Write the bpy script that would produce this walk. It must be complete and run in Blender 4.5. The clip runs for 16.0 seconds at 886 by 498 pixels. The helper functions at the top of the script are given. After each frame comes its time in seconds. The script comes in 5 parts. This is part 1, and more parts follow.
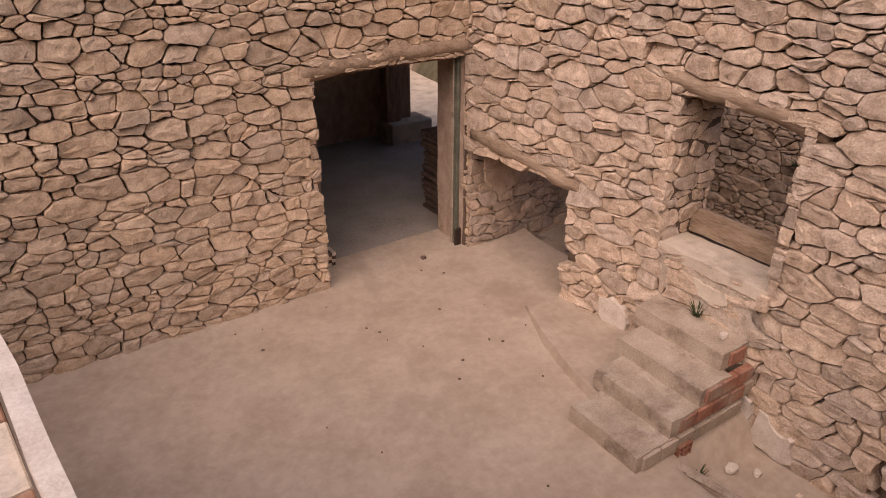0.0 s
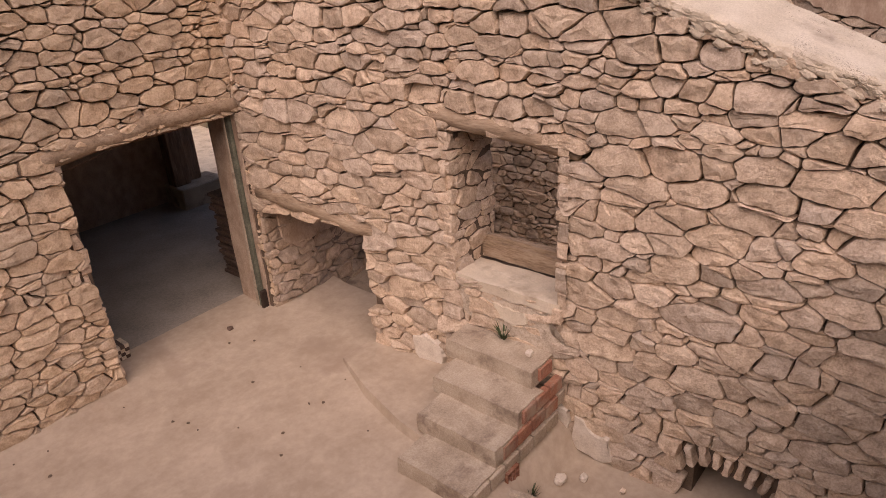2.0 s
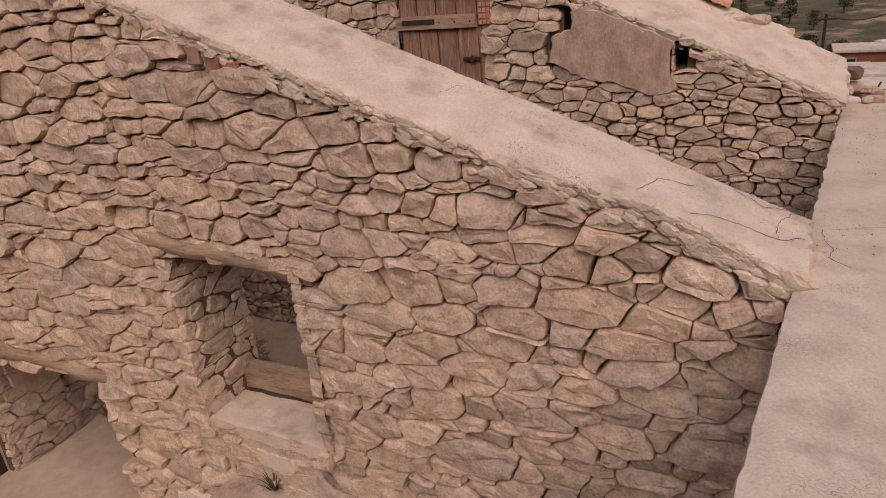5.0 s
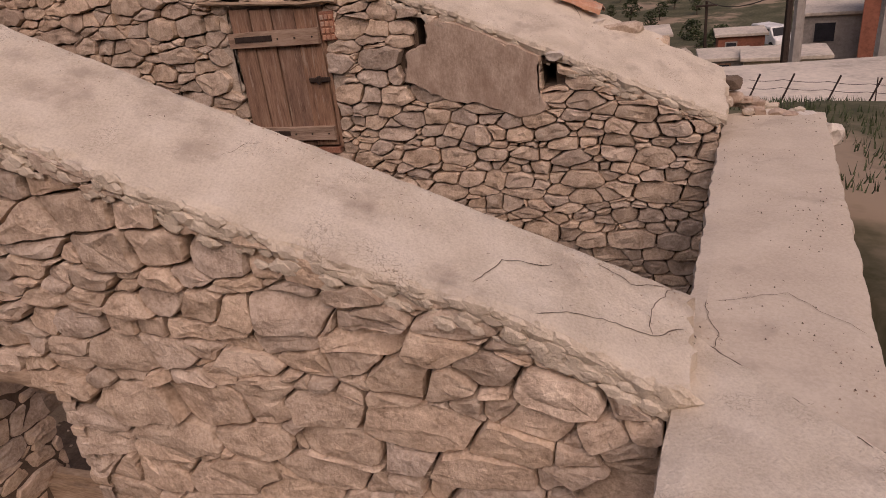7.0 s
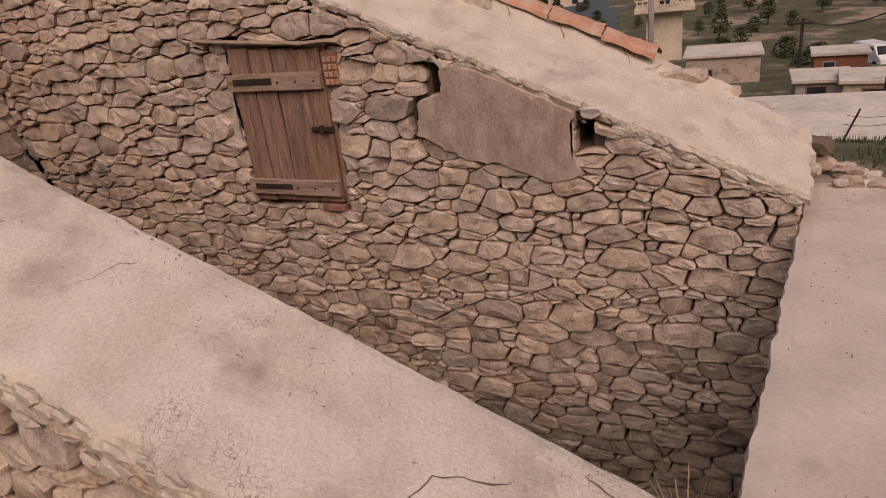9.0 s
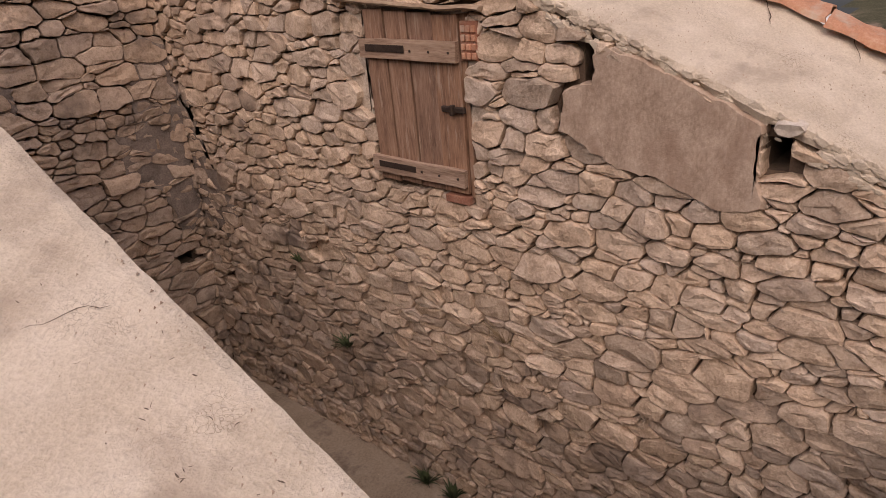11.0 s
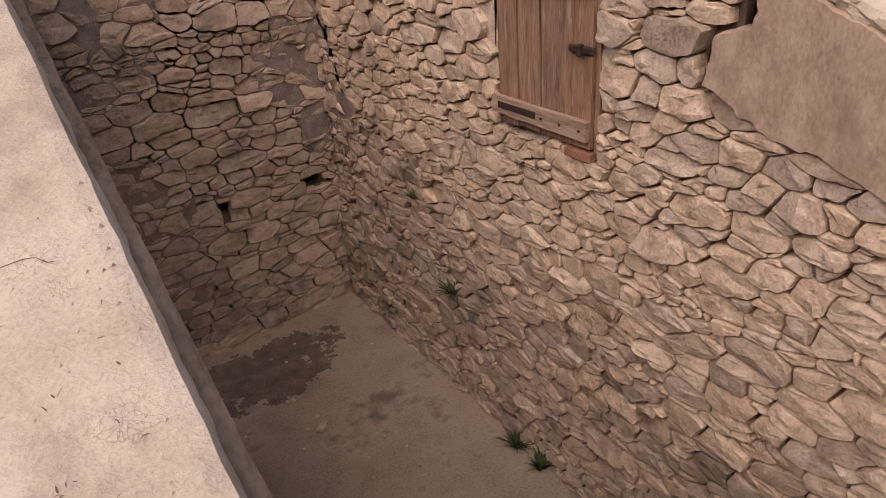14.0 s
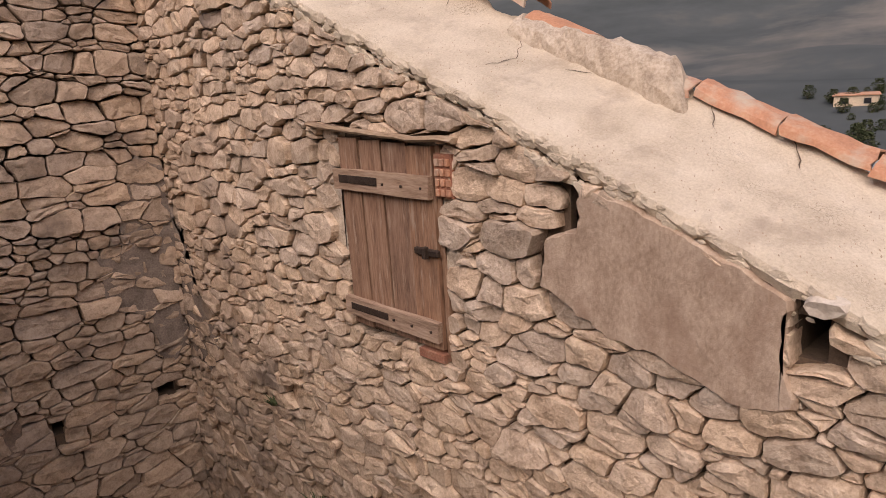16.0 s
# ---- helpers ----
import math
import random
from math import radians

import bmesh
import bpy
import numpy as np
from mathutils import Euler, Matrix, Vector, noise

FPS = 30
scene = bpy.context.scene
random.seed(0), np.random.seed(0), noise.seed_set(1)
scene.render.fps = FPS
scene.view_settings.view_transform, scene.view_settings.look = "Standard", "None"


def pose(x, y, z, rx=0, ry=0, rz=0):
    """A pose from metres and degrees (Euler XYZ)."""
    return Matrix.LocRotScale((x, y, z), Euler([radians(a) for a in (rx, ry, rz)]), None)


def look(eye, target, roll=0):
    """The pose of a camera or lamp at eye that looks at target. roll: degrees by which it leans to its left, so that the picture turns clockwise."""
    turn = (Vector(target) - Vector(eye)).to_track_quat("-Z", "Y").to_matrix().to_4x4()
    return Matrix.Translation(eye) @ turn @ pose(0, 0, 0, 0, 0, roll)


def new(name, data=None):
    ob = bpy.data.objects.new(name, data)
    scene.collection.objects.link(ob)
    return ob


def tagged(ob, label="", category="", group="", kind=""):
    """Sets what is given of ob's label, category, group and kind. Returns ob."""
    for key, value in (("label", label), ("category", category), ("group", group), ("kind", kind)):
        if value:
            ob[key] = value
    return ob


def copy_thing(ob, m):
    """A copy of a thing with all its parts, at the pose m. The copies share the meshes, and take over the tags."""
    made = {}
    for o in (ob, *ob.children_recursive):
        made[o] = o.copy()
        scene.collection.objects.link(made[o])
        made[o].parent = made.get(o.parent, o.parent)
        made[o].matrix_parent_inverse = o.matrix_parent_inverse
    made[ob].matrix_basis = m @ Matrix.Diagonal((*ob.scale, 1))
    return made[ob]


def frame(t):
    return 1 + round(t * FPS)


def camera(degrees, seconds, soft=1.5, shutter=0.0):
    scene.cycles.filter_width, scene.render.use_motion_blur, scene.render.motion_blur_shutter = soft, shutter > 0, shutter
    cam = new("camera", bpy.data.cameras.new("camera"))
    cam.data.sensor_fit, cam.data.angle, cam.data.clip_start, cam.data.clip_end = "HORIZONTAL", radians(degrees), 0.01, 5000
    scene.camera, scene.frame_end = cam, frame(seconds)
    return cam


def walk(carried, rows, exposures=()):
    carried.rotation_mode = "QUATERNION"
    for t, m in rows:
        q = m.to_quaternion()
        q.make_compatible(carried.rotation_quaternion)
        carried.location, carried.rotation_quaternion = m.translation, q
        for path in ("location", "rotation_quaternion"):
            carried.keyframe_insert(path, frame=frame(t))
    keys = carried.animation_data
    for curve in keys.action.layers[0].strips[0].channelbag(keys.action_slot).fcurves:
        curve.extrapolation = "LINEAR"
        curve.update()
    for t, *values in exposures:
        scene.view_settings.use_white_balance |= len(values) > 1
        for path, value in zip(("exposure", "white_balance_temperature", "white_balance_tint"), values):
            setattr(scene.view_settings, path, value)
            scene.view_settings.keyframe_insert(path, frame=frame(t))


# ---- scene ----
cam = camera(66.6, 16.0, 0.88)
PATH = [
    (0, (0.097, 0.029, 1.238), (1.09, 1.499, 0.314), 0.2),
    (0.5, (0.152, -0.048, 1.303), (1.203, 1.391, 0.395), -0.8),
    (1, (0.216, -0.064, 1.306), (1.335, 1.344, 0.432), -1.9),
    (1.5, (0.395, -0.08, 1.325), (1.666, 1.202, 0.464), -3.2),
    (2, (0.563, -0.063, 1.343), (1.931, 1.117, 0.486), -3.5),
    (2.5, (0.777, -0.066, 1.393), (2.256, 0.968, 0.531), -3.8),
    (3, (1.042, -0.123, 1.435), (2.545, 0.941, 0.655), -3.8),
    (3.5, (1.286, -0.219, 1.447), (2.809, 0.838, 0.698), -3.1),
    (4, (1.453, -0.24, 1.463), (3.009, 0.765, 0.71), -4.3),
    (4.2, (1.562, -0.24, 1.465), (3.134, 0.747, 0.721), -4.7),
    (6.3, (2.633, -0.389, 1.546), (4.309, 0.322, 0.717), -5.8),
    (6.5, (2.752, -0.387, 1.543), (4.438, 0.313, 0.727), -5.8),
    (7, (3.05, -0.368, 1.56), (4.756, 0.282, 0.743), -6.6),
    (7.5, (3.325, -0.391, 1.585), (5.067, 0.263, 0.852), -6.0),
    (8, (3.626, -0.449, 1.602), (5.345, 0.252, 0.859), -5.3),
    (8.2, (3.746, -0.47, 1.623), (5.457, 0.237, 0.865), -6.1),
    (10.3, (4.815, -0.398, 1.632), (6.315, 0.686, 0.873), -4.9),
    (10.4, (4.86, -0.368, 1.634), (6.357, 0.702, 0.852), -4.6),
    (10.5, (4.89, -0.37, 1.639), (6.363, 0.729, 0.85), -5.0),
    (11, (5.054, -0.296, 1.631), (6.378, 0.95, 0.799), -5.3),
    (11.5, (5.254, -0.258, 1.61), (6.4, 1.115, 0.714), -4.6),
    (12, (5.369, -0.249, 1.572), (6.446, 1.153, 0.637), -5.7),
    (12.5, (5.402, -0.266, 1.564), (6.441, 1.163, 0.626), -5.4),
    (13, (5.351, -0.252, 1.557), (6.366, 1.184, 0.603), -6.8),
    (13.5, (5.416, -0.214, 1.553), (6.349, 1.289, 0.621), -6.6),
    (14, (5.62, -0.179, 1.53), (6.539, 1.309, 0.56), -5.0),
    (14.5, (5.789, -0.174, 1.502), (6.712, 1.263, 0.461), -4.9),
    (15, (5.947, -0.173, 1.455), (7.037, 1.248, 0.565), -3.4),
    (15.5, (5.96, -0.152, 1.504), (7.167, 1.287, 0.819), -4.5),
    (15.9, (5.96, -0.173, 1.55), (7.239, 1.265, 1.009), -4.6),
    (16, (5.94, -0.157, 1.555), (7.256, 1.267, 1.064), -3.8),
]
EXPOSURE = [(t, stops + 0.2, 7700 if t > 9 else 7900, tint) for t, stops, tint in ((0, 0.28, 32), (2.5, 0.28, 31), (4, 0.05, 31), (6.4, -0.2, 33), (8, -0.22, 32), (10.4, 0.02, 27), (12.5, 0.08, 28), (14.5, 0.42, 28), (15.0, 0.6, 27), (16, 0.34, 24))]
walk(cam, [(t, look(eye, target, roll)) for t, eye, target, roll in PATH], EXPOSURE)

# ---- world and sun: overcast daylight ----
world = bpy.data.worlds.new("sky")
scene.world = world
world.use_nodes = True
wn = world.node_tree
sky = wn.nodes.new("ShaderNodeTexSky")
sky.sky_type = "NISHITA"
sky.sun_disc = False
SUN_UP, SUN_ROUND = radians(38), radians(236)
sky.sun_elevation = SUN_UP
sky.sun_rotation = SUN_ROUND
wn.links.new(sky.outputs[0], wn.nodes["Background"].inputs[0])
wn.nodes["Background"].inputs[1].default_value = 0.15
sun = new("sun", bpy.data.lights.new("sun", "SUN"))
sun.data.energy = 2.7
sun.data.angle = radians(85)
sun.data.color = (1.0, 0.95, 0.88)
sun.matrix_world = look((20 * math.sin(SUN_ROUND) * math.cos(SUN_UP), 20 * math.cos(SUN_ROUND) * math.cos(SUN_UP), 20 * math.sin(SUN_UP)), (0, 0, 0))


# ---- materials ----
def material(name, base, dark=None, light=None, scale=6.0, fine=60.0, rough=0.9, bump=0.3, spread=0.0, bump_fine=0.5, metal=0.0,
             stain=None, stain_scale=0.9, stain_low=0.55, stain_high=0.7, stretch=(1, 1, 1), crackle=0.0):
    """Two scales of noise between three tones, an optional stain with a shape of its own, fine relief."""
    m = bpy.data.materials.new(name)
    m.use_nodes = True
    nt = m.node_tree
    n, link = nt.nodes, nt.links.new
    bsdf = n["Principled BSDF"]
    bsdf.inputs["Roughness"].default_value = rough
    bsdf.inputs["Metallic"].default_value = metal
    bsdf.inputs["Specular IOR Level"].default_value = 0.25
    dark = dark or tuple(c * 0.7 for c in base)
    light = light or tuple(min(1, c * 1.22) for c in base)
    geo = n.new("ShaderNodeNewGeometry")
    info = n.new("ShaderNodeObjectInfo")
    stretcher = n.new("ShaderNodeVectorMath")
    stretcher.operation = "MULTIPLY"
    stretcher.inputs[1].default_value = stretch
    link(geo.outputs["Position"], stretcher.inputs[0])
    big = n.new("ShaderNodeTexNoise")
    big.inputs["Scale"].default_value = scale
    big.inputs["Detail"].default_value = 5
    link(stretcher.outputs[0], big.inputs["Vector"])
    small = n.new("ShaderNodeTexNoise")
    small.inputs["Scale"].default_value = fine
    small.inputs["Detail"].default_value = 4
    small.inputs["Roughness"].default_value = 0.65
    link(stretcher.outputs[0], small.inputs["Vector"])
    mix = n.new("ShaderNodeMath")
    mix.operation = "MULTIPLY_ADD"
    link(small.outputs[0], mix.inputs[0])
    mix.inputs[1].default_value = 0.5
    half = n.new("ShaderNodeMath")
    half.operation = "MULTIPLY"
    link(big.outputs[0], half.inputs[0])
    half.inputs[1].default_value = 0.5
    link(half.outputs[0], mix.inputs[2])
    ramp = n.new("ShaderNodeValToRGB")
    e = ramp.color_ramp.elements
    e[0].position, e[0].color = 0.36, (*dark, 1)
    e[1].position, e[1].color = 0.64, (*light, 1)
    mid = e.new(0.5)
    mid.color = (*base, 1)
    link(mix.outputs[0], ramp.inputs[0])
    colour = ramp.outputs[0]
    if spread:
        both = n.new("ShaderNodeMath")
        link(info.outputs["Random"], both.inputs[0])
        link(geo.outputs["Random Per Island"], both.inputs[1])
        fract = n.new("ShaderNodeMath")
        fract.operation = "FRACT"
        link(both.outputs[0], fract.inputs[0])
        tone = n.new("ShaderNodeValToRGB")
        te = tone.color_ramp.elements
        te[0].position, te[0].color = 0.0, (1 - spread, 1 - spread, 1 - spread, 1)
        te[1].position, te[1].color = 1.0, (1 + spread * 0.6, 1 + spread * 0.55, 1 + spread * 0.45, 1)
        for p, c in ((0.3, (1.02, 0.97, 0.9)), (0.55, (0.92, 0.93, 0.95)), (0.8, (1.06, 1.0, 0.93))):
            te.new(p).color = (*c, 1)
        mul = n.new("ShaderNodeMix")
        mul.data_type, mul.blend_type = "RGBA", "MULTIPLY"
        mul.inputs[0].default_value = 1
        link(fract.outputs[0], tone.inputs[0])
        link(colour, mul.inputs[6])
        link(tone.outputs[0], mul.inputs[7])
        colour = mul.outputs[2]
    if stain:
        blot = n.new("ShaderNodeTexNoise")
        blot.inputs["Scale"].default_value = stain_scale
        blot.inputs["Detail"].default_value = 7
        blot.inputs["Roughness"].default_value = 0.62
        link(stretcher.outputs[0], blot.inputs["Vector"])
        edge = n.new("ShaderNodeMapRange")
        edge.inputs[1].default_value, edge.inputs[2].default_value = stain_low, stain_high
        link(blot.outputs[0], edge.inputs[0])
        over = n.new("ShaderNodeMix")
        over.data_type = "RGBA"
        link(edge.outputs[0], over.inputs[0])
        link(colour, over.inputs[6])
        over.inputs[7].default_value = (*stain, 1)
        colour = over.outputs[2]
    height = small.outputs[0]
    if crackle:
        bend = n.new("ShaderNodeVectorMath")
        bend.operation = "MULTIPLY_ADD"
        bend.inputs[1].default_value = (0.5, 0.5, 0.5)
        link(big.outputs[1], bend.inputs[0])
        link(stretcher.outputs[0], bend.inputs[2])
        web = n.new("ShaderNodeTexVoronoi")
        web.feature = "DISTANCE_TO_EDGE"
        web.inputs["Scale"].default_value = crackle
        link(bend.outputs[0], web.inputs["Vector"])
        thin = n.new("ShaderNodeMapRange")
        thin.inputs[1].default_value, thin.inputs[2].default_value = 0.012, 0.05
        thin.inputs[3].default_value, thin.inputs[4].default_value = 1.0, 0.0
        link(web.outputs["Distance"], thin.inputs[0])
        where = n.new("ShaderNodeTexNoise")
        where.inputs["Scale"].default_value = 2.3
        where.inputs["Detail"].default_value = 4
        link(stretcher.outputs[0], where.inputs["Vector"])
        some = n.new("ShaderNodeMapRange")
        some.inputs[1].default_value, some.inputs[2].default_value = 0.58, 0.72
        link(where.outputs[0], some.inputs[0])
        both2 = n.new("ShaderNodeMath")
        both2.operation = "MULTIPLY"
        link(thin.outputs[0], both2.inputs[0])
        link(some.outputs[0], both2.inputs[1])
        line = n.new("ShaderNodeMix")
        line.data_type = "RGBA"
        link(both2.outputs[0], line.inputs[0])
        link(colour, line.inputs[6])
        line.inputs[7].default_value = (dark[0] * 0.45, dark[1] * 0.42, dark[2] * 0.4, 1)
        colour = line.outputs[2]
    link(colour, bsdf.inputs["Base Color"])
    b1 = n.new("ShaderNodeBump")
    b1.inputs["Strength"].default_value = bump
    b1.inputs["Distance"].default_value = 0.02
    link(big.outputs[0], b1.inputs["Height"])
    b2 = n.new("ShaderNodeBump")
    b2.inputs["Strength"].default_value = bump_fine
    b2.inputs["Distance"].default_value = 0.006
    link(small.outputs[0], b2.inputs["Height"])
    link(b1.outputs[0], b2.inputs["Normal"])
    link(b2.outputs[0], bsdf.inputs["Normal"])
    return m


STONE = material("sandstone", (0.56, 0.44, 0.34), (0.38, 0.285, 0.21), (0.7, 0.58, 0.465), 11, 55, 0.92, 1.3, 0.24, 1.3,
                 stain=(0.33, 0.24, 0.175), stain_scale=5.0, stain_low=0.6, stain_high=0.78)
# Damp stone, also chosen to put shade into the gable wall's foot.
STONE_DIM = material("damp_shaded_sandstone", (0.5, 0.39, 0.305), (0.34, 0.26, 0.195), (0.58, 0.465, 0.37), 12, 55, 0.92, 1.3, 0.22, 1.2,
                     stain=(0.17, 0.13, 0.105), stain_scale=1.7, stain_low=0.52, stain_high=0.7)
OCHRE = material("ochre_sandstone", (0.56, 0.425, 0.305), (0.39, 0.28, 0.19), (0.69, 0.55, 0.41), 11, 55, 0.92, 1.3, 0.22, 1.3,
                 stain=(0.34, 0.23, 0.155), stain_scale=5.0, stain_low=0.6, stain_high=0.78)
MORTAR = material("earth_mortar", (0.14, 0.1, 0.072), None, None, 9, 70, 0.97, 0.8)
CONCRETE = material("pale_concrete", (0.61, 0.515, 0.4), (0.5, 0.415, 0.315), (0.7, 0.605, 0.485), 4.5, 80, 0.93, 0.6, 0, 1.2,
                    stain=(0.4, 0.32, 0.245), stain_scale=3.0, stain_low=0.54, stain_high=0.7, crackle=30.0)
SMOOTH_CONCRETE = material("smooth_trowelled_concrete", (0.55, 0.455, 0.35), (0.48, 0.39, 0.3), (0.61, 0.515, 0.405), 3.0, 60, 0.93, 0.25, 0, 0.5,
                           stain=(0.38, 0.3, 0.23), stain_scale=2.2, stain_low=0.56, stain_high=0.72)
SCREED = material("dusty_floor_screed", (0.44, 0.35, 0.265), (0.38, 0.295, 0.22), (0.5, 0.405, 0.315), 2.2, 11, 0.85, 0.12, 0, 0.2,
                  stain=(0.35, 0.265, 0.2), stain_scale=0.8, stain_low=0.58, stain_high=0.7)
EARTH = material("stained_earth_floor", (0.34, 0.265, 0.195), (0.24, 0.18, 0.13), (0.42, 0.34, 0.26), 2.2, 45, 0.95, 0.4,
                 stain=(0.19, 0.14, 0.108), stain_scale=2.2, stain_low=0.55, stain_high=0.66)
STEP_MAT = material("worn_cement_render", (0.41, 0.33, 0.25), (0.3, 0.235, 0.175), (0.5, 0.42, 0.33), 4, 60, 0.92, 0.4,
                    stain=(0.2, 0.145, 0.11), stain_scale=3.2, stain_low=0.54, stain_high=0.68)
BRICK = material("dusty_red_brick", (0.33, 0.15, 0.1), (0.22, 0.105, 0.075), (0.4, 0.23, 0.165), 9, 70, 0.9, 0.4, 0.15, stain=(0.36, 0.27, 0.2), stain_scale=4.0, stain_low=0.5, stain_high=0.68)
OLD_WOOD = material("weathered_wood", (0.285, 0.17, 0.115), (0.16, 0.095, 0.065), (0.38, 0.25, 0.175), 6, 28, 0.85, 0.5, 0.25, stretch=(3, 3, 0.35),
                    stain=(0.4, 0.29, 0.215), stain_scale=9.0, stain_low=0.57, stain_high=0.7)
PALE_WOOD = material("greyed_wood", (0.33, 0.235, 0.175), (0.2, 0.135, 0.1), (0.43, 0.33, 0.26), 6, 28, 0.85, 0.4, 0.1, stretch=(3, 0.35, 3))
LOG = material("dusty_log", (0.33, 0.235, 0.16), (0.2, 0.14, 0.095), (0.43, 0.33, 0.24), 5, 26, 0.9, 0.6, stretch=(1.6, 0.5, 2.5))
PLASTER = material("brown_render", (0.46, 0.345, 0.26), (0.34, 0.245, 0.18), (0.55, 0.43, 0.335), 9, 60, 0.95, 0.9, 0, 0.9, stretch=(1, 1, 0.6),
                   stain=(0.32, 0.215, 0.155), stain_scale=4.0, stain_low=0.5, stain_high=0.72)
GROUND = material("scrub_ground", (0.085, 0.08, 0.042), (0.045, 0.048, 0.025), (0.15, 0.125, 0.08), 0.35, 4, 0.95, 0.3,
                  stain=(0.3, 0.22, 0.15), stain_scale=0.14, stain_low=0.55, stain_high=0.62)

# Distance haze is put into this blue-grey forest colour.
MOUNTAIN = material("hazed_forest_mountain", (0.075, 0.085, 0.085), (0.05, 0.06, 0.06), (0.13, 0.125, 0.11), 0.006, 0.03, 0.95, 0.2, 0, 0.2,
                    stain=(0.24, 0.21, 0.18), stain_scale=0.006, stain_low=0.5, stain_high=0.66)


# ---- mesh helpers ----
def mesh_part(name, verts, faces, mat, parent=None, label="", smooth=False):
    me = bpy.data.meshes.new(name)
    me.from_pydata([tuple(v) for v in verts], [], faces)
    if smooth:
        me.polygons.foreach_set("use_smooth", [True] * len(me.polygons))
    me.materials.append(mat)
    ob = new(name, me)
    if parent is not None:
        ob.parent = parent
    if label:
        ob["label"] = label
    return ob


def part(name, bm, mat, parent=None, label="", smooth=False):
    bmesh.ops.recalc_face_normals(bm, faces=bm.faces)
    me = bpy.data.meshes.new(name)
    bm.to_mesh(me)
    bm.free()
    if smooth:
        me.polygons.foreach_set("use_smooth", [True] * len(me.polygons))
    me.materials.append(mat)
    ob = new(name, me)
    if parent is not None:
        ob.parent = parent
    if label:
        ob["label"] = label
    return ob


def thing(name, label, category, group="", kind=""):
    return tagged(new(name), label, category, group, kind)


def block(bm, x0, x1, y0, y1, z0, z1, bevel=0.0, rough=0.0, cuts=0, seed=0, turn=None):
    """A box with softened or uneven edges, added to bm."""
    t = bmesh.new()
    bmesh.ops.create_cube(t, size=1)
    for v in t.verts:
        v.co = Vector((x0 + (v.co.x + 0.5) * (x1 - x0), y0 + (v.co.y + 0.5) * (y1 - y0), z0 + (v.co.z + 0.5) * (z1 - z0)))
    if bevel:
        bmesh.ops.bevel(t, geom=list(t.edges), offset=bevel, segments=1, affect="EDGES")
    if cuts:
        bmesh.ops.subdivide_edges(t, edges=list(t.edges), cuts=cuts, use_grid_fill=True)
    if rough:
        for v in t.verts:
            p = v.co * 7 + Vector((seed, seed * 2, 0))
            v.co += Vector((noise.noise(p), noise.noise(p + Vector((40, 0, 0))), noise.noise(p + Vector((0, 40, 0))))) * rough
    if turn is not None:
        t.transform(turn)
    me = bpy.data.meshes.new("block")
    t.to_mesh(me)
    t.free()
    bm.from_mesh(me)
    bpy.data.meshes.remove(me)


def prism(verts, faces, poly, P, d0, d1):
    """Extrude a polygon in (u, v) between depths d0 and d1 through the map P."""
    k, n = len(verts), len(poly)
    verts += [P(u, v, d0) for u, v in poly] + [P(u, v, d1) for u, v in poly]
    faces.append([k + i for i in range(n)])
    faces.append([k + 2 * n - 1 - i for i in range(n)])
    for i in range(n):
        j = (i + 1) % n
        faces.append([k + i, k + n + i, k + n + j, k + j])


# ---- rubble masonry: every stone is a polygon of a broken coursed pattern ----
def clip(poly, a, b, c):
    """The part of a polygon in which a*u + b*v <= c."""
    out = []
    for i, p in enumerate(poly):
        q = poly[(i + 1) % len(poly)]
        fp, fq = a * p[0] + b * p[1] - c, a * q[0] + b * q[1] - c
        if fp <= 0:
            out.append(p)
        if (fp < 0 < fq) or (fq < 0 < fp):
            t = fp / (fp - fq)
            out.append((p[0] + t * (q[0] - p[0]), p[1] + t * (q[1] - p[1])))
    return out


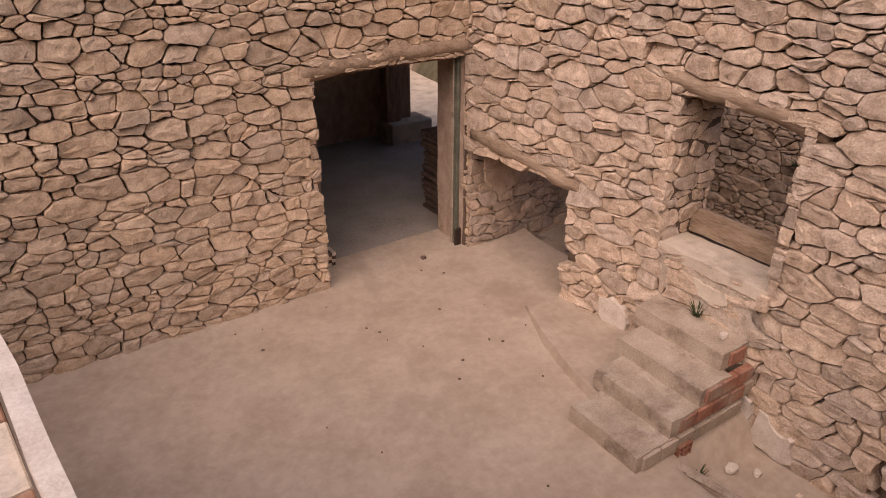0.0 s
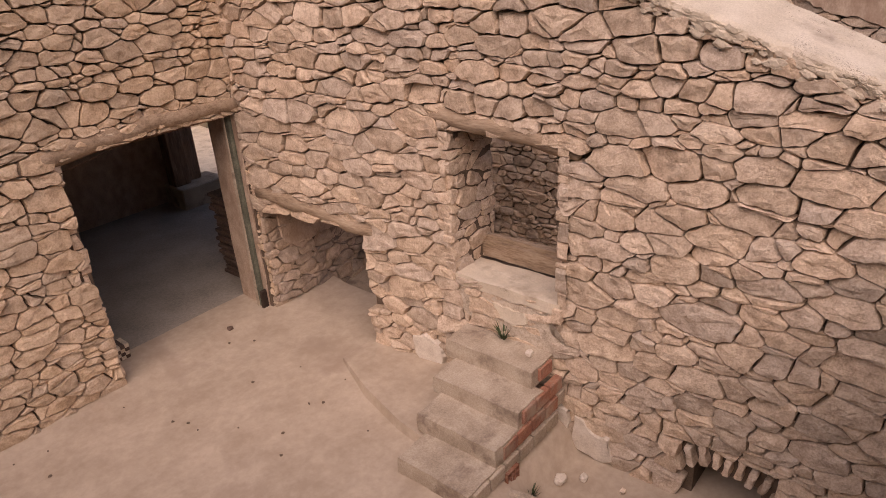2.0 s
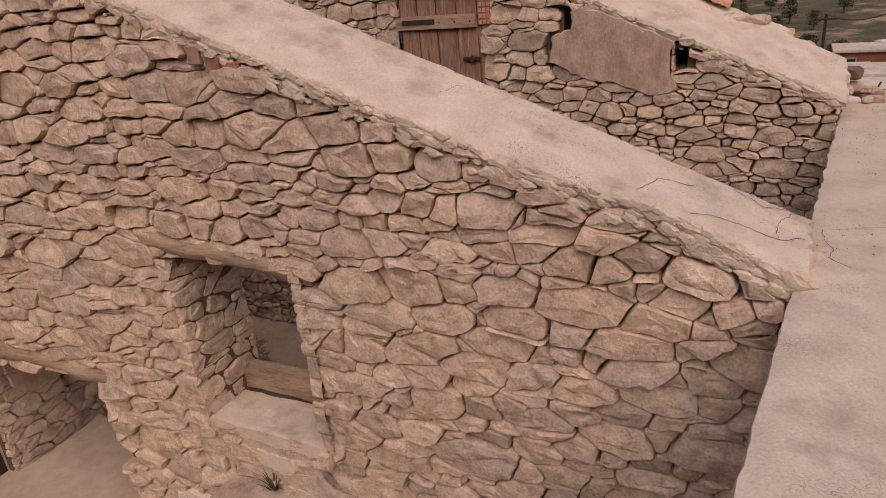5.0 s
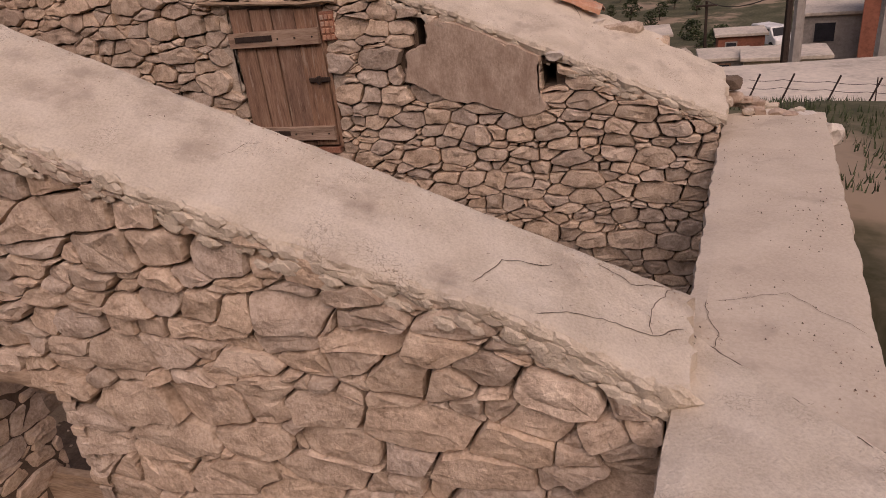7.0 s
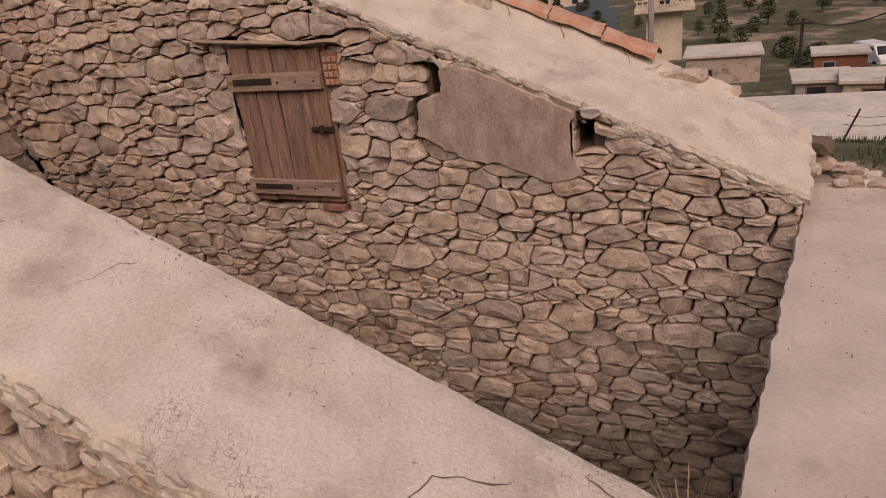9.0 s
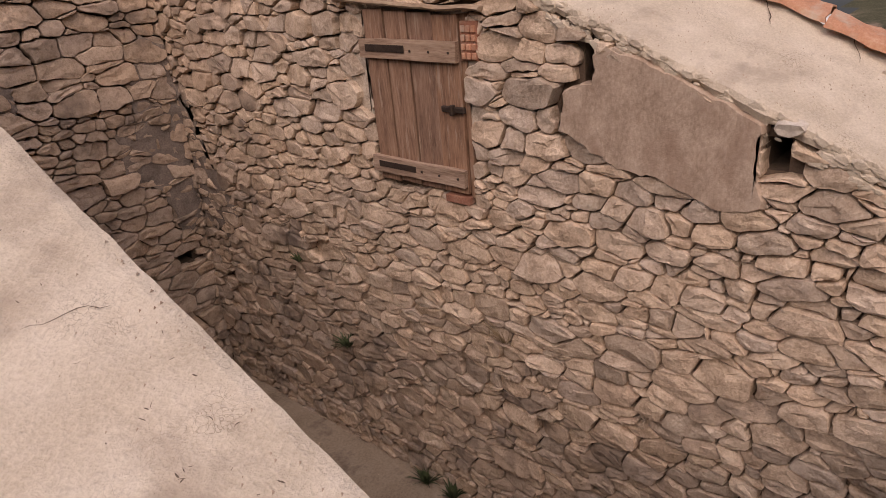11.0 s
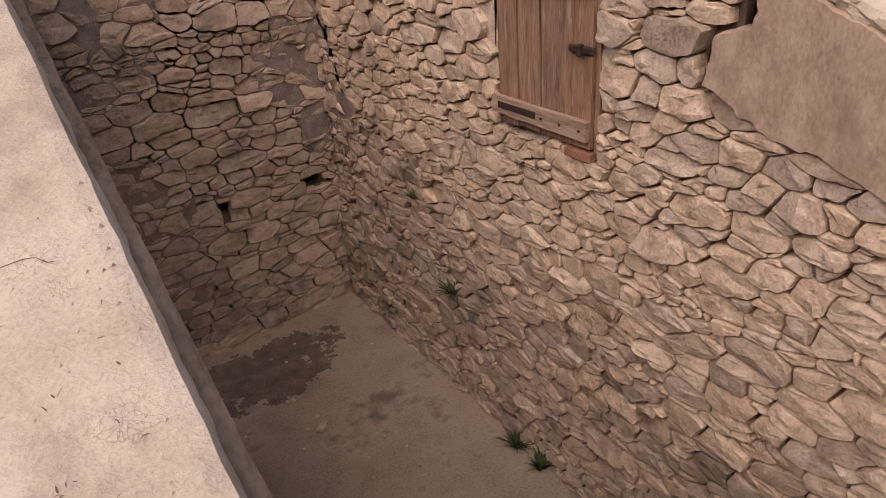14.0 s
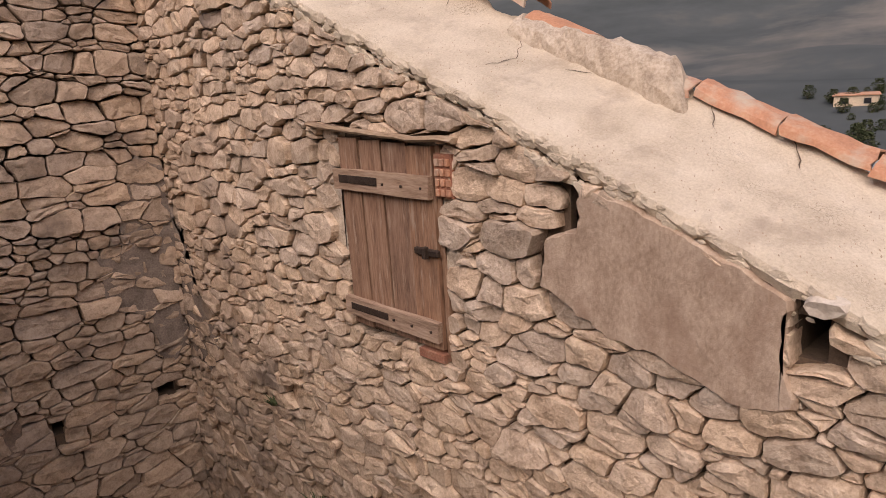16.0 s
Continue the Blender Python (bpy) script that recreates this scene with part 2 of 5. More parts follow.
def cells(u0, u1, v0, v1, small, tall, rng, squash=2.1):
    seeds, weights, v = [], [], v0
    while v < v1 + 0.05:
        h = rng.uniform(small, tall)
        u = u0 - rng.uniform(0, 0.3)
        while u < u1 + 0.1:
            w = h * rng.choice((0.8, 1.2, 1.6, 2.0, 2.4, 2.9)) * rng.uniform(0.85, 1.15)
            lift = 0.3 * h * noise.noise(Vector((u * 1.1, v * 1.7, small * 50)))
            if rng.random() < 0.2:
                k = rng.uniform(0.3, 0.7)
                seeds += [(u + w * k + rng.uniform(-0.3, 0.3) * w, v + h * 0.22 + lift), (u + w * k, v + h * 0.74 + lift)]
                weights += [rng.uniform(0, 0.2) * h * h, rng.uniform(0, 0.35) * h * h]
            else:
                seeds.append((u + w / 2 + rng.uniform(-0.1, 0.1) * w, v + h / 2 + rng.uniform(-0.22, 0.22) * h + lift))
                weights.append(rng.uniform(0.15, 0.6) * h * h)
            for _ in range(2):
                if rng.random() < 0.42:
                    seeds.append((u + w * rng.uniform(0.8, 1.2), v + h * rng.choice((0.0, 0.5, 1.0)) + lift + rng.uniform(-0.1, 0.1) * h))
                    weights.append(rng.uniform(-0.12, 0.06) * h * h)
            u += w
        v += h
    pts = np.array(seeds)
    slant = np.array([[1 / squash, 0.0], [0.0, 1.0]])
    scaled = pts @ slant
    out = []
    for i, (su, sv) in enumerate(seeds):
        d = ((scaled - scaled[i]) ** 2).sum(1)
        poly = [(su - 0.5, sv - 0.4), (su + 0.5, sv - 0.4), (su + 0.5, sv + 0.4), (su - 0.5, sv + 0.4)]
        for j in np.argsort(d)[1:26]:
            a, b = (scaled[j] - scaled[i]) / np.array([squash, 1.0])
            mu, mv = (pts[i] + pts[j]) / 2
            poly = clip(poly, a, b, a * mu + b * mv + (weights[i] - weights[j]) / 2)
            if len(poly) < 3:
                break
        if len(poly) >= 3:
            su, sv = sum(p[0] for p in poly) / len(poly), sum(p[1] for p in poly) / len(poly)
            out.append(((su, sv), poly))
    return out


def warp(u, v):
    """Bends the pattern so that joints wander as in hand-laid walls."""
    p, q = Vector((u * 2.3, v * 2.3, 4.0)), Vector((u * 13, v * 13, 9.0))
    return (u + 0.035 * noise.noise(p) + 0.008 * noise.noise(q), v + 0.03 * noise.noise(p + Vector((7, 3, 1))) + 0.008 * noise.noise(q + Vector((5, 8, 2))))


def stone_mesh(poly, P, rng, proud, gap):
    cu, cv = sum(p[0] for p in poly) / len(poly), sum(p[1] for p in poly) / len(poly)
    ring = []
    for i, p in enumerate(poly):
        q = poly[(i + 1) % len(poly)]
        length = math.hypot(q[0] - p[0], q[1] - p[1])
        if length < 0.02:
            ring.append(((p[0] + q[0]) / 2, (p[1] + q[1]) / 2))
            continue
        s = min(0.3, rng.choice((0.006, 0.012, 0.02, 0.035)) / length + 0.02)
        n = max(1, int(length / 0.055))
        for k in range(n + 1):
            t = s + (1 - 2 * s) * k / n
            w = rng.uniform(-0.009, 0.004) if 0 < k < n else 0
            ring.append((p[0] + (q[0] - p[0]) * t + w * (q[1] - p[1]) / length, p[1] + (q[1] - p[1]) * t - w * (q[0] - p[0]) / length))
    proud *= rng.uniform(0.3, 1.5)
    tilt_u, tilt_v = rng.uniform(-0.13, 0.13), rng.uniform(-0.18, 0.12)
    # one crease across most stones parts two chiselled facets
    turn, off = rng.uniform(0, 3.1416), rng.uniform(-0.03, 0.03)
    cu_n, cv_n = math.cos(turn), math.sin(turn)
    drop = rng.choice((0.0, 0.1, 0.2, 0.3))

    def scaled(u, v, inset):
        du, dv = u - cu, v - cv
        r = math.hypot(du, dv) or 1e-6
        k = max(0.4, (r - gap - inset) / r)
        return du * k, dv * k

    def lift(x, y):
        return tilt_u * x + tilt_v * y - drop * max(0.0, x * cu_n + y * cv_n - off)

    def place(x, y, d):
        u, v = warp(cu + x, cv + y)
        return P(u, v, d)

    rows, n = [], len(ring)
    for inset, depth in ((0, None), (0, 0.35), (0.005, 0.95)):
        for u, v in ring:
            x, y = scaled(u, v, inset)
            rows.append(place(x, y, -0.09 if depth is None else proud * depth + lift(x, y) + (rng.uniform(-0.004, 0.004) if depth < 0.9 else 0)))
    verts, faces = rows, []
    for k in range(2):
        for i in range(n):
            j = (i + 1) % n
            faces.append((k * n + i, k * n + j, (k + 1) * n + j, (k + 1) * n + i))
    # a broken face of several chiselled facets
    m = max(3, n // 3)
    ring_x = [scaled(u, v, 0.005) for u, v in ring]
    for j in range(m):
        x, y = ring_x[j * n // m]
        k = rng.uniform(0.35, 0.75)
        verts.append(place(x * k, y * k, proud * 0.95 + lift(x * k, y * k) + rng.uniform(-0.005, 0.012)))
    for i in range(n):
        a, b = i * m // n, (i + 1) * m // n % m if i + 1 < n else 0
        faces.append((2 * n + i, 2 * n + (i + 1) % n, 3 * n + b, 3 * n + a) if a != b else (2 * n + i, 2 * n + (i + 1) % n, 3 * n + a))
    if m > 4:
        hub = len(verts)
        x, y = rng.uniform(-0.02, 0.02), rng.uniform(-0.015, 0.015)
        verts.append(place(x, y, proud * 0.95 + lift(x, y) + rng.uniform(-0.004, 0.012)))
        faces += [(3 * n + j, 3 * n + (j + 1) % m, hub) for j in range(m)]
    else:
        faces.append(tuple(3 * n + j for j in range(m)))
    return verts, faces


def rubble(parent, P, u0, u1, v0, v1, seed, bounds=(), holes=(), small=0.11, tall=0.21, proud=0.04, gap=0.006, mat=None, near=None, most=300, keep=None, mat_of=None):
    """Stones over a face. bounds: half planes a*u + b*v <= c. holes: (u0, u1, v0, v1) left open. near: the stretch whose stones are parts."""
    rng = random.Random(seed)
    loose, made = {}, 0
    for (su, sv), poly in cells(u0, u1, v0, v1, small, tall, rng):
        for a, b, c in [(-1, 0, -u0), (1, 0, u1), (0, -1, -v0), (0, 1, v1), *bounds]:
            poly = clip(poly, a, b, c)
            if len(poly) < 3:
                break
        if len(poly) < 3:
            continue
        for hu0, hu1, hv0, hv1 in holes:
            gaps = [(hu0 - su, (1, 0, hu0)), (su - hu1, (-1, 0, -hu1)), (hv0 - sv, (0, 1, hv0)), (sv - hv1, (0, -1, -hv1))]
            best = max(gaps)
            if best[0] < 0 and best[0] < -0.05:
                poly = []
                break
            lo_u, hi_u = min(p[0] for p in poly), max(p[0] for p in poly)
            lo_v, hi_v = min(p[1] for p in poly), max(p[1] for p in poly)
            if hi_u > hu0 and lo_u < hu1 and hi_v > hv0 and lo_v < hv1:
                poly = clip(poly, *best[1])
                if len(poly) < 3:
                    break
        if len(poly) < 3:
            continue
        area = abs(sum(p[0] * q[1] - q[0] * p[1] for p, q in zip(poly, poly[1:] + poly[:1]))) / 2
        if area < 0.0012 or (keep and not keep(su, sv)):
            continue
        vs, fs = stone_mesh(poly, P, rng, proud, rng.choice((0.3, 0.6, 0.9, 1.3, 1.9)) * gap)
        chosen = mat_of(su, sv, rng) if mat_of else mat or STONE
        if made < most and area > 0.004 and (near is None or (near[0] < su < near[1] and near[2] < sv < near[3])):
            mesh_part("stone", vs, fs, chosen, parent)
            made += 1
        else:
            lv, lf = loose.setdefault(chosen.name, (chosen, [], []))[1:]
            k = len(lv)
            lv += vs
            lf += [tuple(k + i for i in f) for f in fs]
    for chosen, lv, lf in loose.values():
        tagged(mesh_part("rubble_stones", lv, lf, chosen, parent), kind="stuff")


# ---- plan ----
FLOOR1, FLOOR2 = -2.86, -3.0


def x1w(y):
    """West face of the wall between the two rooms."""
    return 5.14 - 0.02 * (y + 0.4) if y < 3.6 else 5.06 - 0.11 * (y - 3.6)


def x1e(y):
    return 5.733 - 0.008 * y


def x1top(y):
    """West edge of the coping; it slumps towards its broken south end."""
    return float(np.interp(y, (-0.44, -0.2, 0.0, 0.24, 0.64, 1.04, 1.57, 2.03, 3.0, 5.2), (0.06, 0.16, 0.27, 0.36, 0.47, 0.59, 0.79, 0.96, 1.33, 2.158)))


def x1etop(y):
    return 0.2925 + 0.404 * min(y, 5.2)


def x2top(y):
    return 0.45 + 0.43 * y


def south_n(x):
    return 0.06 - 0.085 * x


def south_s(x):
    return -0.57 - 0.1 * x


WIN = (2.53, 3.66, -1.70, -0.26)
PASS = (4.79, 6.9, FLOOR1 - 0.5, -1.48)
DRAIN = (0.7, 1.24, -3.6, -2.86)
DOOR = (2.82, 4.74, FLOOR1 - 0.5, -0.36)


def face_x1(u, v, d):
    return (x1w(u) - d, u, v)


def wall_body(name, label, polys, P, d0, d1, mat=None):
    vs, fs = [], []
    for poly in polys:
        prism(vs, fs, poly, P, d0, d1)
    return tagged(mesh_part(name, vs, fs, mat or MORTAR), label, "wall", kind="structure")


def strip(a, b, lo, hi, n=4):
    """Upright panels between u = a and b, from lo(u) to hi(u)."""
    out = []
    for i in range(n):
        p, q = a + (b - a) * i / n, a + (b - a) * (i + 1) / n
        out.append([(p, lo(p)), (q, lo(q)), (q, hi(q)), (p, hi(p))])
    return out


BASE = -3.5
low = lambda u: BASE
# wall between the rooms, with the window and the passage
polys = strip(-0.36, DRAIN[0], low, lambda u: x1top(u) - 0.08, 3) + strip(DRAIN[0], DRAIN[1], lambda u: DRAIN[3], lambda u: x1top(u) - 0.08, 2)
polys += strip(DRAIN[1], WIN[0], low, lambda u: x1top(u) - 0.08, 3)
polys += strip(WIN[0], WIN[1], low, lambda u: WIN[2] - 0.03, 2) + strip(WIN[0], WIN[1], lambda u: WIN[3], lambda u: x1top(u) - 0.1, 3)
polys += strip(WIN[1], PASS[0], low, lambda u: x1top(u) - 0.1, 3)
polys += strip(PASS[0], 6.5, lambda u: PASS[3] + 0.12, lambda u: x1top(u) - 0.1, 4)


def body_x1(u, v, d):
    return (x1w(u) + d * (x1e(u) - x1w(u)), u, v)


wall_1 = wall_body("wall_1", "beige rubble stone wall between two roofless rooms", polys, body_x1, 0.11, 0.94)
rubble(wall_1, face_x1, -0.36, 6.42, -3.4, 2.2, 11, [(-0.375, 1, 0.175), (-0.75, 1, 0.19)], [WIN, PASS, DRAIN, (0.6, 1.34, -2.9, -2.62)], 0.10, 0.2, 0.04, near=(-0.4, 2.6, -1.9, 1.5))

# wall with the gateway
body_n1 = lambda u, v, d: (u, 6.45 + d, v)
polys = strip(-2.2, DOOR[0], low, lambda u: 2.4, 2) + strip(DOOR[0], DOOR[1] + 0.06, lambda u: DOOR[3], lambda u: 2.4, 2)
wall_2 = wall_body("wall_2", "warm beige rubble stone wall with a gateway", polys, body_n1, 0.0, 0.55)
rubble(wall_2, lambda u, v, d: (u, 6.40 - d, v), -2.2, 4.79, -3.0, 2.4, 23, [], [DOOR], 0.09, 0.175, 0.032, mat=OCHRE, near=(0.2, 2.85, -2.9, 0.6))

# far wall with the shutter, two gaps under the coping and a small putlog hole
def panels(u0, u1, lo, hi, holes, n=1):
    """Panels of a wall face round rectangular holes."""
    cuts = sorted({u0, u1, *(h[0] for h in holes), *(h[1] for h in holes)})
    out = []
    for p, q in zip(cuts, cuts[1:]):
        inside = sorted([h for h in holes if h[0] <= p and q <= h[1]], key=lambda h: h[2])
        base = lo
        for h in inside:
            out += strip(p, q, base, lambda u, h=h: h[2], n)
            base = lambda u, h=h: h[3]
        out += strip(p, q, base, hi, max(n, int((q - p) / 0.6)))
    return out


GAPS = [(1.61, 1.71, 0.80, 1.06), (0.575, 0.685, 0.45, 0.62), (6.04, 6.16, -1.64, -1.53)]
SHUT = (2.54, 3.46, -0.03, 1.27)
wall_3 = wall_body("wall_3", "beige rubble gable wall with a wooden shutter", panels(-0.66, 6.9, low, lambda u: x2top(u) - 0.07, GAPS), lambda u, v, d: (8.5 + d, u, v), 0.0, 0.5)
rest = wall_body("wall_3_back", "outer half of the rubble gable wall", strip(-0.66, 6.9, low, lambda u: x2top(u) - 0.07, 12), lambda u, v, d: (8.5 + d, u, v), 0.5, 0.62)
RENDER_EDGE = [(1.60, 1.06), (1.62, 0.84), (1.80, 0.79), (1.85, 0.56), (1.66, 0.46), (1.46, 0.36), (1.24, 0.34), (0.96, 0.25), (0.84, 0.20), (0.72, 0.22), (0.64, 0.30), (0.695, 0.42), (0.69, 0.70), (1.0, 0.84), (1.3, 0.97)]


def inside(u, v, poly):
    hit = False
    for (a, b), (c, d) in zip(poly, poly[1:] + poly[:1]):
        if (b > v) != (d > v) and u < (c - a) * (v - b) / (d - b) + a:
            hit = not hit
    return hit


def damp_and_shade(u, v, rng):
    """Damp and soot spread from the room's corner; dim stones paint the foot's shade."""
    dim_share = smooth01(4.0, 6.2, u + 0.9 * noise.noise(Vector((u * 1.5, v * 1.5, 2))) - 0.35 * v) + 0.8 * smooth01(-0.7, -2.1, v + 0.5 * noise.noise(Vector((u * 1.3, v * 1.3, 5))))
    return STONE_DIM if rng.random() < dim_share else STONE


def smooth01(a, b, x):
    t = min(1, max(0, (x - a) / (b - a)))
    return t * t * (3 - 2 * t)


rubble(wall_3, lambda u, v, d: (8.448 - d, u, v), -0.66, 6.66, -3.1, 3.2, 37, [(-0.43, 1, 0.40)], [SHUT, *GAPS], 0.072, 0.152, 0.034, near=(0.2, 5.0, -1.2, 1.6), mat_of=damp_and_shade,
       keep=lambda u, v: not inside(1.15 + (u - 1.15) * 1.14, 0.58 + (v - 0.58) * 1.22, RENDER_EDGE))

# north wall of the second room, and of the passage
HOLES = [(8.08, 8.25, -1.44, -1.29), (7.08, 7.18, -1.42, -1.27), (8.09, 8.23, -0.07, 0.08)]


def n4(u, v):
    """The wall drifts north towards the gable and leans back at its foot."""
    return 6.36 + min(1.0, max(0.0, (u - 5.2) / 3)) * (0.17 - 0.07 * (min(v, 0.3) + 1.4))


wall_4 = wall_body("wall_4", "dark damp rubble stone wall of the back room", panels(4.74, 8.5, low, lambda u: 3.0, HOLES), lambda u, v, d: (u, n4(u, v) + 0.045 + d, v), 0.0, 0.3)
rest = wall_body("wall_4_back", "outer half of the rubble back wall", strip(4.74, 8.5, low, lambda u: 3.0, 2), lambda u, v, d: (u, n4(u, v) + 0.045 + d, v), 0.3, 0.6)
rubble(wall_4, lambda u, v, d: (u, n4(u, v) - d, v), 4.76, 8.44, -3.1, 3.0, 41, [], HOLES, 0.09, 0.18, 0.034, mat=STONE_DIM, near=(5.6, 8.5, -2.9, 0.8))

# south wall along which one walks
vs, fs = [], []
prism(vs, fs, [(-1.2, south_n(-1.2) - 0.05), (9.2, south_n(9.2) - 0.05), (9.2, south_s(9.2) + 0.05), (-1.2, south_s(-1.2) + 0.05)], lambda u, v, d: (u, v, d), BASE, -0.1)
wall_5 = tagged(mesh_part("wall_5", vs, fs, MORTAR), "thick rubble wall carrying a concrete walkway", "wall", kind="structure")
# west side, closing the yard
vs, fs = [], []
prism(vs, fs, [(-2.2, -0.6), (0.14, -0.6), (-0.18, 2.68), (-2.2, 2.68)], lambda u, v, d: (u, v, d), BASE, -0.22)
prism(vs, fs, [(-2.4, 2.7), (-2.0, 2.7), (-2.0, 6.45), (-2.4, 6.45)], lambda u, v, d: (u, v, d), BASE, 0.4)
wall_6 = tagged(mesh_part("wall_6", vs, fs, MORTAR), "plain rubble wall closing the yard", "wall", kind="structure")


# ---- floors ----
def sheet(name, x0, x1, y0, y1, step, height, mat, label, category):
    nx, ny = max(2, int((x1 - x0) / step)), max(2, int((y1 - y0) / step))
    vs = [(x0 + (x1 - x0) * i / nx, y0 + (y1 - y0) * j / ny, 0) for j in range(ny + 1) for i in range(nx + 1)]
    vs = [(x, y, height(x, y)) for x, y, _ in vs]
    fs = [(j * (nx + 1) + i, j * (nx + 1) + i + 1, (j + 1) * (nx + 1) + i + 1, (j + 1) * (nx + 1) + i) for j in range(ny) for i in range(nx)]
    return tagged(mesh_part(name, vs, fs, mat, smooth=True), label, category, kind="structure")


def yard_height(x, y):
    z = FLOOR1 + 0.012 * noise.noise(Vector((x * 1.3, y * 1.3, 0)))
    z += 0.05 * smooth01(6.1, 6.45, y)
    return z - 0.33 * smooth01(3.9, 4.3, x) * smooth01(2.45, 2.25, y)


floor_1 = sheet("floor_1", -2.1, 5.75, -0.3, 7.0, 0.12, yard_height, SCREED, "pale dusty cement yard floor with stains", "floor")
floor_2 = sheet("floor_2", 5.5, 8.6, -0.7, 6.8, 0.12, lambda x, y: FLOOR2 + 0.03 * noise.noise(Vector((x * 1.7, y * 1.7, 3))) + 0.11 * smooth01(5.9, 5.5, x), EARTH, "earth floor with dark damp patches", "floor")


# ---- concrete copings ----
def coping(name, label, length, left, right, thick, n_len, n_wide, mat, seed, rag=0.02, rag2=0.006):
    """A poured band between the lines left(s) and right(s), s from 0 to 1, with ragged edges."""
    top, bottom, mid = [], [], []
    for i in range(n_len + 1):
        s = i / n_len
        a, b = Vector(left(s)), Vector(right(s))
        across = (b - a).normalized()
        for j in range(n_wide + 1):
            p = a.lerp(b, j / n_wide)
            edge = j in (0, n_wide)
            r = rag if j == 0 else rag2
            wob = noise.noise(Vector((s * length * 6, seed + j * 0.7, 0.3))) + 0.6 * noise.noise(Vector((s * length * 13, seed + j, 5)))
            wob2 = noise.noise(Vector((s * length * 9, seed + j, 15))) + 0.5 * noise.noise(Vector((s * length * 15, seed + j, 25)))
            out = across * (-1 if j == 0 else 1)
            q = p + Vector((0, 0, 0.012 * noise.noise(p * 2.3) + 0.006 * noise.noise(p * 11) + 0.003 * noise.noise(p * 40)))
            if i == 0:
                q += (a - Vector(left(0.02))).normalized() * 0.05 * noise.noise(Vector((j * 0.6, seed, 2)))
            if edge:
                q += out * r * wob + Vector((0, 0, -0.01 + 0.3 * r * wob))
            top.append(q)
            mid.append(q + out * (0.012 + 0.8 * r * wob2 if edge else 0) - Vector((0, 0, thick * 0.4)))
            bottom.append(q + out * (-0.012 + 0.6 * r * wob if edge else 0) - Vector((0, 0, thick + (r * 1.1 * wob2 if edge else 0))))
    vs = top + bottom + mid
    w, off = n_wide + 1, len(top)
    fs = []
    for i in range(n_len):
        for j in range(n_wide):
            a = i * w + j
            fs.append((a, a + 1, a + w + 1, a + w))
            fs.append((off + a, off + a + w, off + a + w + 1, off + a + 1))
        for j in (0, n_wide):
            a = i * w + j
            for hi, lo in ((0, 2 * off), (2 * off, off)):
                f = (hi + a, hi + a + w, lo + a + w, lo + a)
                fs.append(f if j == 0 else f[::-1])
    for i in (0, n_len):
        for j in range(n_wide):
            a = i * w + j
            fs.append((a, off + a, off + a + 1, a + 1) if i == 0 else (a + 1, off + a + 1, off + a, a))
    return tagged(mesh_part(name, vs, fs, mat, smooth=False), label, "coping", kind="structure")


def y_of(s, a, b):
    return a + (b - a) * s


coping("coping_1", "sloping pale concrete coping on the rubble wall", 6.1, lambda s: (x1w(y_of(s, -0.44, 5.3)) - 0.03, y_of(s, -0.44, 5.3), x1top(y_of(s, -0.44, 5.3))),
       lambda s: (x1e(y_of(s, -0.44, 5.3)), y_of(s, -0.44, 5.3), x1etop(y_of(s, -0.44, 5.3))), 0.085, 340, 16, CONCRETE, 3, 0.024, 0.004)
coping("coping_2", "rough sloping concrete coping on the gable wall", 7.1, lambda s: (8.43, y_of(s, -0.7, 6.4), x2top(y_of(s, -0.7, 6.4)) + 0.04),
       lambda s: (9.22, y_of(s, -0.7, 6.4), x2top(y_of(s, -0.7, 6.4)) + 0.26), 0.075, 460, 16, CONCRETE, 8, 0.026, 0.02)
# the walkway is cast in two pours that meet in an oblique joint
coping("coping_3", "flat smooth concrete coping one walks along", 4.4, lambda s: (y_of(s, 9.25, 5.62), south_n(y_of(s, 9.25, 5.62)), -0.01),
       lambda s: (y_of(s, 9.25, 4.92), south_s(y_of(s, 9.25, 4.92)), -0.012), 0.12, 160, 10, SMOOTH_CONCRETE, 14, 0.016, 0.012)
coping("coping_4", "rough pale concrete coping one walks along", 6.8, lambda s: (y_of(s, 5.62, -1.2), south_n(y_of(s, 5.62, -1.2)), -0.002),
       lambda s: (y_of(s, 4.92, -1.2), south_s(y_of(s, 4.92, -1.2)), -0.004), 0.12, 200, 10, CONCRETE, 15, 0.012, 0.009)

# ---- steps ----
steps = thing("steps", "four worn cement steps with exposed red brick side", "steps")
FRONT = [(3.60, 3.21, 2.45), (3.98, 3.31, 2.46), (4.33, 3.40, 2.47), (4.68, 3.52, 2.56)]
for k, (x, yl, yr) in enumerate(FRONT):
    bm = bmesh.new()
    back = 5.1 if k == 3 else FRONT[k + 1][0] + 0.05
    block(bm, x, back, yr, yl, FLOOR1 - 0.3 if k == 0 else FLOOR1 + 0.165 * k - 0.02, FLOOR1 + 0.165 * (k + 1), 0, 0.018, 5, k * 3)
    part("step", bm, STEP_MAT, steps)


# ---- ground and mountains ----
def axis(a, b, fine, near0, near1):
    out, v, d = [], near1, fine
    p = near0
    while p <= near1:
        out.append(p)
        p += fine
    while v < b:
        v += d
        d *= 1.085
        out.append(v)
    v, d = near0, fine
    while v > a:
        v -= d
        d *= 1.085
        out.insert(0, v)
    return out


PROFILE = [(0, -0.75), (9.5, -1.0), (13, -1.9), (20, -3.6), (35, -6.3), (50, -7.6), (75, -9.0), (110, -8.0), (160, -4.2), (260, 9), (420, 40)]


